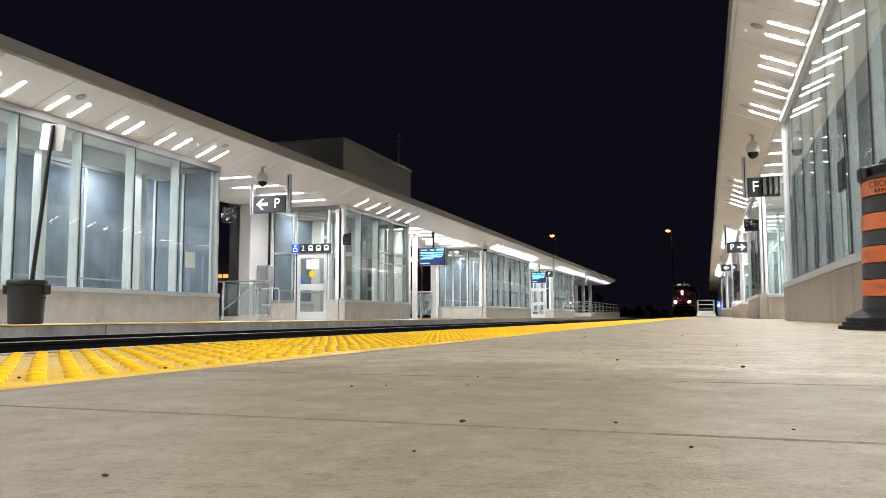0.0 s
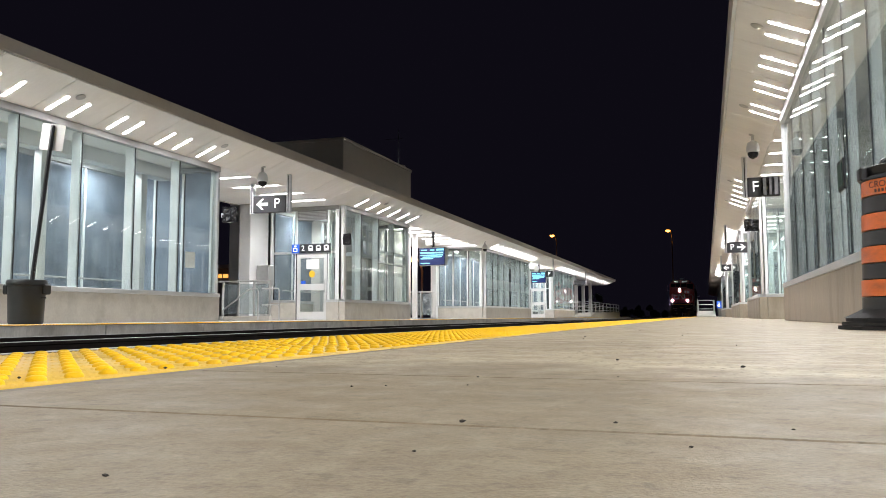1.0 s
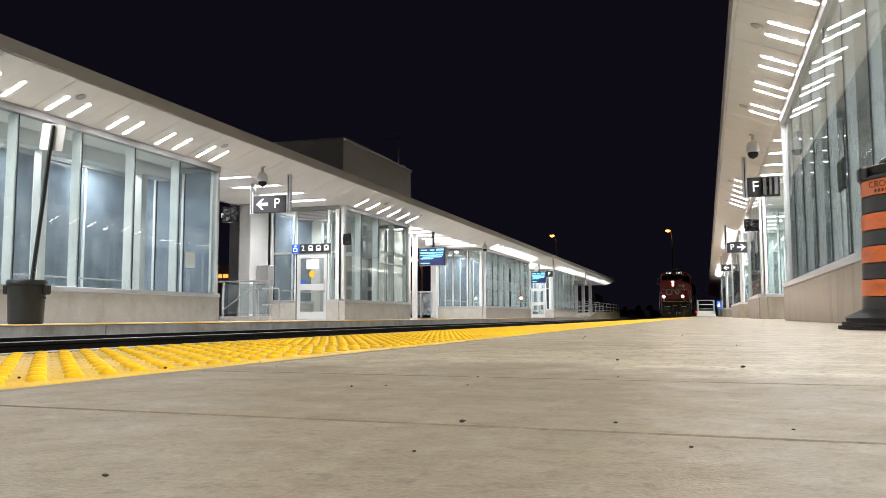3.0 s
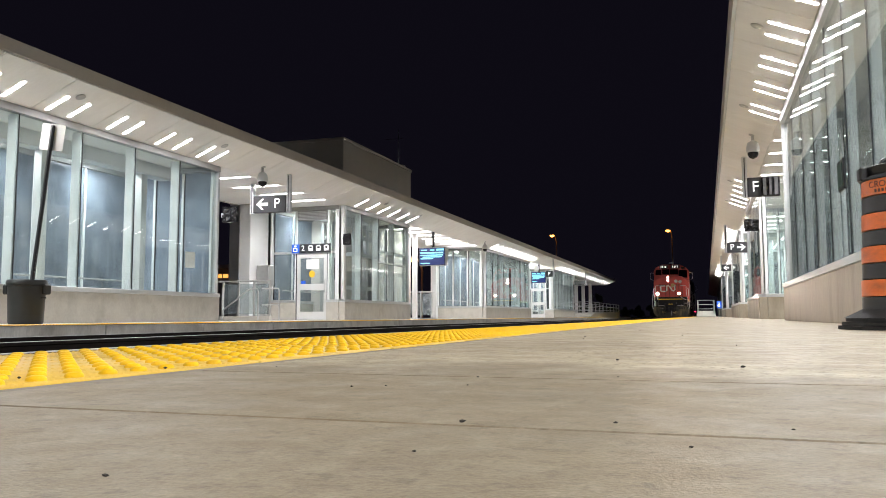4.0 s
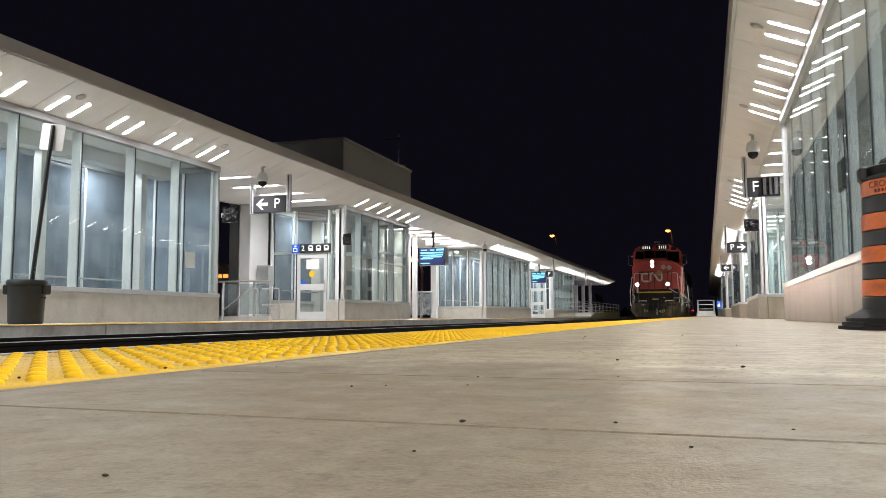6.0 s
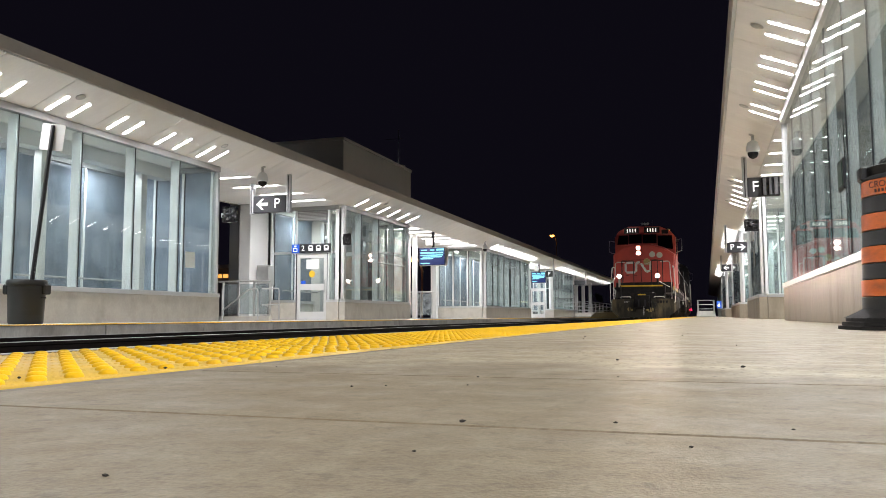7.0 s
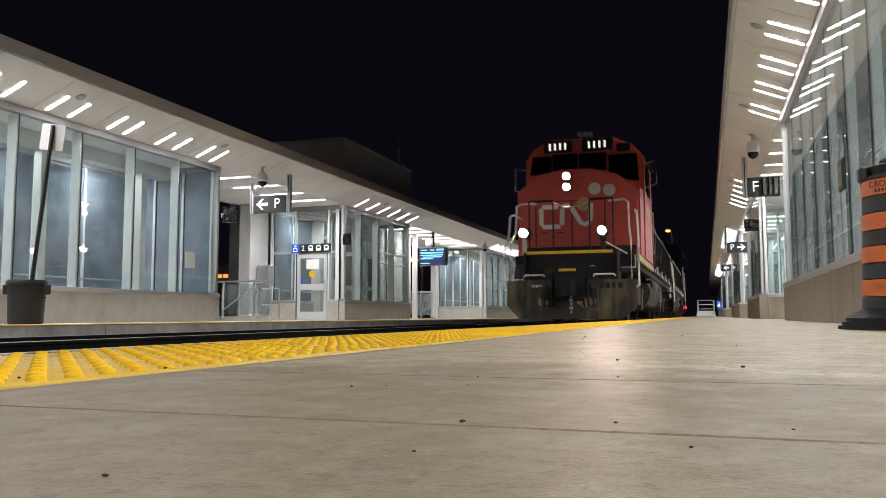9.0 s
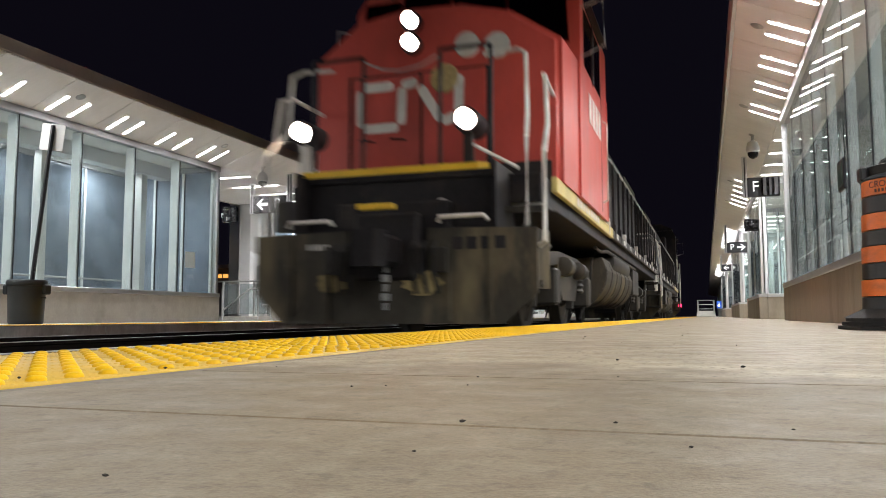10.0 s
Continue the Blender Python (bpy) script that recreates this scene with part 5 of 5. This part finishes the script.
solo("pier", box(-13.65, -13.25, 21.0, 22.068, ZL, HEAD - 0.002, 0.012), M_WHITE, "square white pier beside the shelter door", "column", "canopy columns")
solo("column", box(-11.74, -11.56, 31.1, 31.28, ZL, HEAD - 0.002, 0.012), M_WHITE, "slim white canopy column", "column", "canopy columns")
for x, y in ((-13.1, 28.6), (-13.1, 37.9), (-13.1, 51.0), (-13.1, 56.0), (-11.6, 70.0), (-11.6, 74.5), (-11.6, 79.0), (-11.6, 84.0)):
    column(x, y, 0.2 if y < 22 else 0.15, "square white canopy column")
for x, y in ((1.9, 48.5), (1.9, 53.5), (1.6, 80.0), (1.6, 90.0), (1.6, 100.0), (1.6, 112.0)):
    column(x, y, 0.15, "square white canopy column")

b2 = thing("balustrade", (-12.0, 33.0, ZL), "steel balustrade with glass panels at the stair head", "balustrade")
for x in (-12.6, -12.05, -11.5):
    part("post", box(x - 0.025, x + 0.025, 32.97, 33.03, ZL, 1.15, 0.004), M_GALV, b2)
for a in (-12.6, -12.05):
    part("glass_panel", box(a + 0.04, a + 0.51, 32.994, 33.006, 0.16, 1.1), M_BALGLASS, b2)
part("handrail", tube([(-12.7, 33, 1.17), (-11.45, 33, 1.17)], 0.025), M_GALV, b2)


def ramp_rails(name, x0, x1, ya, yb, zl, n, label):
    r = thing(name, ((x0 + x1) / 2, ya, zl), label, "ramp", "platform end ramps")
    part("ramp_wall", prism([(ya, zl), (yb, zl), (yb, zl + 0.55), (ya + 3.0, zl + 0.42), (ya, zl + 0.1)], "x", x0, x1), M_PLINTH, r, "pale concrete ramp")
    for x in (x0 + 0.08, x1 - 0.08):
        for z in (0.65, 1.0, 1.35):
            part("rail", tube([(x, ya + 1, zl + z), (x, yb, zl + z)], 0.03, 6), M_GALV, r)
        for k in range(n):
            y = ya + 1 + (yb - ya - 1) * k / (n - 1)
            part("post", tube([(x, y, zl + 0.2), (x, y, zl + 1.36)], 0.03, 6), M_GALV, r)
    for z in (0.65, 1.0, 1.35):
        part("cross_rail", tube([(x0 + 0.08, ya + 1, zl + z), (x1 - 0.08, ya + 1, zl + z)], 0.03, 6), M_GALV, r)


ramp_rails("access_ramp", -11.4, -9.4, 68.0, 92.0, ZL, 9, "concrete access ramp with steel rails at the platform end")
ramp_rails("access_ramp", -0.75, 0.7, 66.5, 75.0, 0.0, 4, "concrete access ramp with steel rails beyond the shelters")
wc = thing("access_sign", (0.97, 66.0, 0.0), "blue square access sign on a thin post", "sign", "platform signs")
part("plate", box(0.79, 1.15, 65.98, 66.0, 0.68, 1.25, 0.005), M_SBLUE, wc, "blue plate with white symbol")
part("post", box(0.95, 0.99, 66.001, 66.04, 0, 1.2), M_GALV, wc)
part("symbol", lathe([(0.11, 0.0), (0.11, 0.006)], (0.95, 65.97, 0.90), "y", 16), M_SWHITE, wc)
part("symbol", box(0.95, 1.0, 65.968, 65.976, 0.95, 1.15), M_SWHITE, wc)

# ---- refuse bin with a leaning sign post ----
bn = thing("refuse_bin", (-9.6, 9.18, ZL), "grey plastic refuse bin standing on the far platform", "bin")
part("tub", lathe([(0.05, 0.0), (0.225, 0.0), (0.24, 0.03), (0.262, 0.58), (0.254, 0.58), (0.23, 0.05), (0.05, 0.04)], (-9.6, 9.18, ZL), "z", 28), M_BIN, bn, "", True)
part("rim", lathe([(0.258, 0.56), (0.278, 0.57), (0.284, 0.60), (0.280, 0.64), (0.266, 0.655), (0.254, 0.65), (0.252, 0.58)], (-9.6, 9.18, ZL), "z", 28), M_BIN, bn, "", True)
for a in (20, 200):
    c, s = math.cos(radians(a)), math.sin(radians(a))
    part("handle", box(-9.6 + 0.275 * c - 0.05, -9.6 + 0.275 * c + 0.05, 9.18 + 0.275 * s - 0.07, 9.18 + 0.275 * s + 0.07, 0.42, 0.57, 0.02), M_BIN, bn)
part("vent_slot", box(-9.352, -9.34, 9.2, 9.29, 0.36, 0.385), M_BLACK, bn)
sp = thing("leaning_sign", (-9.6, 9.22, ZL), "white plate on a black perforated post leaning in the bin", "sign")
part("post", tube([(-9.6, 9.2, 0.05), (-9.58, 9.53, 3.06)], 0.032, 6), M_BLACK, sp)
for k in range(34):
    z = 0.75 + 0.066 * k
    f = (z - 0.05) / 3.01
    part("hole", box(-9.57, -9.566, 9.2 + 0.33 * f - 0.009, 9.2 + 0.33 * f + 0.009, z, z + 0.02), M_GALV, sp)
bm = prism([(-0.19, -0.19), (-0.17, -0.21), (0.17, -0.21), (0.19, -0.19), (0.19, 0.19), (0.17, 0.21), (-0.17, 0.21), (-0.19, 0.19)], "y", 0.035, 0.043)
bmesh.ops.transform(bm, matrix=pose(-9.585, 9.50, 2.88, 0, 6, 14), verts=bm.verts)
part("plate", bm, M_CARD, sp, "blank white sign plate")

# ---- construction drum ----
DX, DY = 1.105, 5.0
dr = thing("traffic_drum", (DX, DY, 0), "orange and black banded construction drum on a rubber base", "traffic drum")
for k in range(3):
    w = 0.385 - 0.02 * k
    rim = [(DX + w * math.cos(a) * (1.0 / max(abs(math.cos(a)), abs(math.sin(a)))) ** 0.55, DY + w * math.sin(a) * (1.0 / max(abs(math.cos(a)), abs(math.sin(a)))) ** 0.55) for a in [q * math.tau / 24 for q in range(24)]]
    part("base_ring", prism(rim, "z", 0.002 + 0.022 * k, 0.021 + 0.022 * k), M_RUBBER, dr, "stacked black rubber base")
part("base_cone", lathe([(0.36, 0.066), (0.29, 0.10), (0.265, 0.115), (0.25, 0.118)], (DX, DY, 0), "z", 32), M_RUBBER, dr, "", True)
zz = [0.093, 0.183, 0.280, 0.370, 0.466, 0.553, 0.650, 0.746, 0.839]
for k in range(8):
    r0 = 0.262 - 0.0105 * k * 0.35
    m = M_DRUMB if k % 2 == 0 else M_ORANGE
    e = 0.004 if k % 2 else 0.0
    bd = part("band", lathe([(r0 - 0.02, zz[k] + 0.001), (r0 + e, zz[k] + 0.003), (r0 + e - 0.002, zz[k + 1] - 0.003), (r0 - 0.022, zz[k + 1] - 0.001)], (DX, DY, 0), "z", 40), m, dr, "orange reflective band" if k % 2 else "black band", True)
part("top", lathe([(0.245, 0.839), (0.235, 0.855), (0.205, 0.868), (0.215, 0.90), (0.22, 0.915), (0.19, 0.925), (0.05, 0.93)], (DX, DY, 0), "z", 32), M_DRUMB, dr, "", True)
part("lug", box(DX - 0.255, DX - 0.21, DY - 0.05, DY + 0.05, 0.84, 0.925, 0.012), M_DRUMB, dr)
part("handle", tube([(DX - 0.15, DY - 0.05, 0.91), (DX - 0.135, DY - 0.05, 0.945), (DX - 0.09, DY - 0.05, 0.968), (DX + 0.1, DY - 0.05, 0.972), (DX + 0.15, DY - 0.05, 0.92)], 0.017), M_DRUMB, dr)
for k, ch in enumerate("CROSS"):
    a = radians(-146 + 7.5 * k)
    ob = new("lettering", letters(ch, 0.05, M_DRUMTXT, 0.001))
    ob.matrix_basis = pose(0.2615 * math.cos(a), 0.2615 * math.sin(a), 0.80, 0, 0, math.degrees(a) + 90)
    ob.parent = dr
for k in range(7):
    a = radians(-140 + 4.6 * k)
    ob = new("small_text_bar", bpy.data.meshes.new("small_text_bar"))
    bm = box(-0.006, 0.006, -0.002, 0.001, -0.009, 0.009)
    bm.to_mesh(ob.data)
    bm.free()
    ob.data.materials.append(M_DRUMTXT)
    ob.matrix_basis = pose(0.2615 * math.cos(a), 0.2615 * math.sin(a), 0.766, 0, 0, math.degrees(a) + 90)
    ob.parent = dr
for a, z0, z1 in ((-128, 0.415, 0.485), (-112, 0.60, 0.63), (-118, 0.23, 0.29)):
    a = radians(a)
    sc = part("scrape", box(-0.006, 0.006, -0.003, 0.001, 0, z1 - z0), M_DRUMB, dr)
    for vv in sc.data.vertices:
        vv.co += Vector((DX, DY, 0))
    sc.matrix_basis = pose(0.2635 * math.cos(a), 0.2635 * math.sin(a), z0, 0, 4, math.degrees(a) + 90)

# ---- beyond: masts, street lamps, dark woods ----
ms = thing("antenna_mast", (-12.5, 31.4, 6.4), "thin dark antenna mast on the lift tower", "antenna")
part("mast", tube([(-12.5, 31.4, 6.3), (-12.5, 31.4, 8.2)], 0.03, 6), M_GALV, ms)
part("cross_arm", tube([(-13.1, 31.4, 7.8), (-12.3, 31.4, 7.8)], 0.015, 6), M_GALV, ms)
part("base_bracket", box(-12.45, -12.2, 31.3, 31.5, 6.42, 6.62, 0.02), M_GALV, ms)


def street_lamp(x, y, top):
    t = thing("street_lamp", (x, y, -0.6), "tall street lamp with glowing orange sodium head", "street lamp", "street lamps")
    part("pole", tube([(x, y, -0.6), (x, y, top - 1.2), (x - 0.15, y - 0.2, top - 0.3), (x - 0.5, y - 0.6, top)], 0.11, 8), M_RUST, t, "", True)
    part("head", box(x - 1.0, x - 0.3, y - 0.9, y - 0.5, top - 0.05, top + 0.2, 0.05), M_GALV, t)
    part("lamp", lathe([(0.1, -0.38), (0.38, -0.26), (0.42, -0.06)], (x - 0.65, y - 0.75, top), "z", 12), M_SODIUM, t, "orange glowing lamp", True)


M_RUST = mat("lamp_pole", (0.45, 0.28, 0.16), 0.6, 0.3, 0.1)
street_lamp(-27.0, 150.0, 15.6)
street_lamp(-5.6, 150.0, 15.8)
street_lamp(-27.6, 76.0, 6.0)
fb = thing("low_building", (-60.0, 62.0, -0.6), "low dark building with amber lit windows across the car park", "building")
part("wall", box(-66, -36.0, 60, 66, -0.6, 4.4), M_ROOF, fb)
part("roof", box(-66.3, -35.7, 59.7, 66.3, 4.4, 4.7), M_FASCIA, fb)
for k in range(14):
    wn = part("window", box(-45.8 + 0.66 * k, -45.3 + 0.66 * k, 59.95, 59.99, 3.55, 3.85), M_AMBER, fb, "amber lit window")
bm = bmesh.new()
rnd = random.Random(4)
for k in range(900):
    x, y = rnd.uniform(-160, 60), rnd.uniform(240, 300)
    if -12 < x < 4:
        continue
    hgt = rnd.uniform(2, 9) * (0.7 + 0.3 * math.sin(x * 0.11))
    r = rnd.uniform(0.6, 1.6)
    m = Matrix.Translation((x, y, hgt * rnd.uniform(0.2, 1.0))) @ Euler((rnd.uniform(0, 3), rnd.uniform(0, 3), 0)).to_matrix().to_4x4()
    bmesh.ops.create_icosphere(bm, subdivisions=1, radius=r, matrix=m) if k < 260 else None
for vv in bm.verts:
    vv.co += Vector((rnd.uniform(-0.4, 0.4), rnd.uniform(-0.4, 0.4), rnd.uniform(-0.4, 0.4)))
solo("far_woods", bm, M_LEAF, "dark distant scrub beyond the station", "woods", kind="stuff")

# ---- grit on the concrete ----
rnd = random.Random(9)
GRIT = ((-0.176, 0.573, 6), (-0.066, 0.601, 4), (-0.287, 0.327, 4), (-0.165, 0.441, 3), (-0.757, 0.979, 7), (-0.647, 1.108, 4), (-0.154, 1.448, 7), (-0.384, 0.823, 4), (-0.351, 0.845, 3), (0.055, 0.603, 3), (-0.285, 0.998, 4), (-0.263, 0.878, 3), (-0.011, 0.505, 3), (-0.810, 0.768, 6))
for x, y, mm in GRIT + tuple((rnd.uniform(-0.7, 2.2), rnd.uniform(1.0, 7.0), rnd.uniform(3, 9)) for _ in range(46)):
    r = mm * 0.00036
    bm = bmesh.new()
    bmesh.ops.create_icosphere(bm, subdivisions=1, radius=r)
    for vv in bm.verts:
        vv.co = Vector((vv.co.x * rnd.uniform(0.8, 1.7), vv.co.y * rnd.uniform(0.8, 1.4), vv.co.z * rnd.uniform(0.5, 0.8)))
    bmesh.ops.translate(bm, verts=bm.verts, vec=(x, y, r * 0.45 + (0.004 if x < -0.74 else 0)))
    solo("grit", bm, M_GRIT, "dark crumb of grit lying on the concrete", "grit", "loose grit")


# ---- what moves ----
def motions():
    times = (0.0, 2.5, 5.0, 7.5, 10.0)
    walk(lead, [(t, pose(TRACK_X, FRONT + SPEED * (10.0 - t), ZRAIL)) for t in times])
    walk(trail, [(t, pose(TRACK_X, FRONT + 40.55 + SPEED * (10.0 - t), ZRAIL, 0, 0, 180)) for t in times])
    for ax, y, r in wheels_a + wheels_b:
        turn = math.degrees(SPEED / r) * (1 if (ax, y, r) in wheels_a else -1)
        walk(ax, [(k / 15, pose(0, y, r, (turn * k / 15) % 360)) for k in range(151)])


motions()
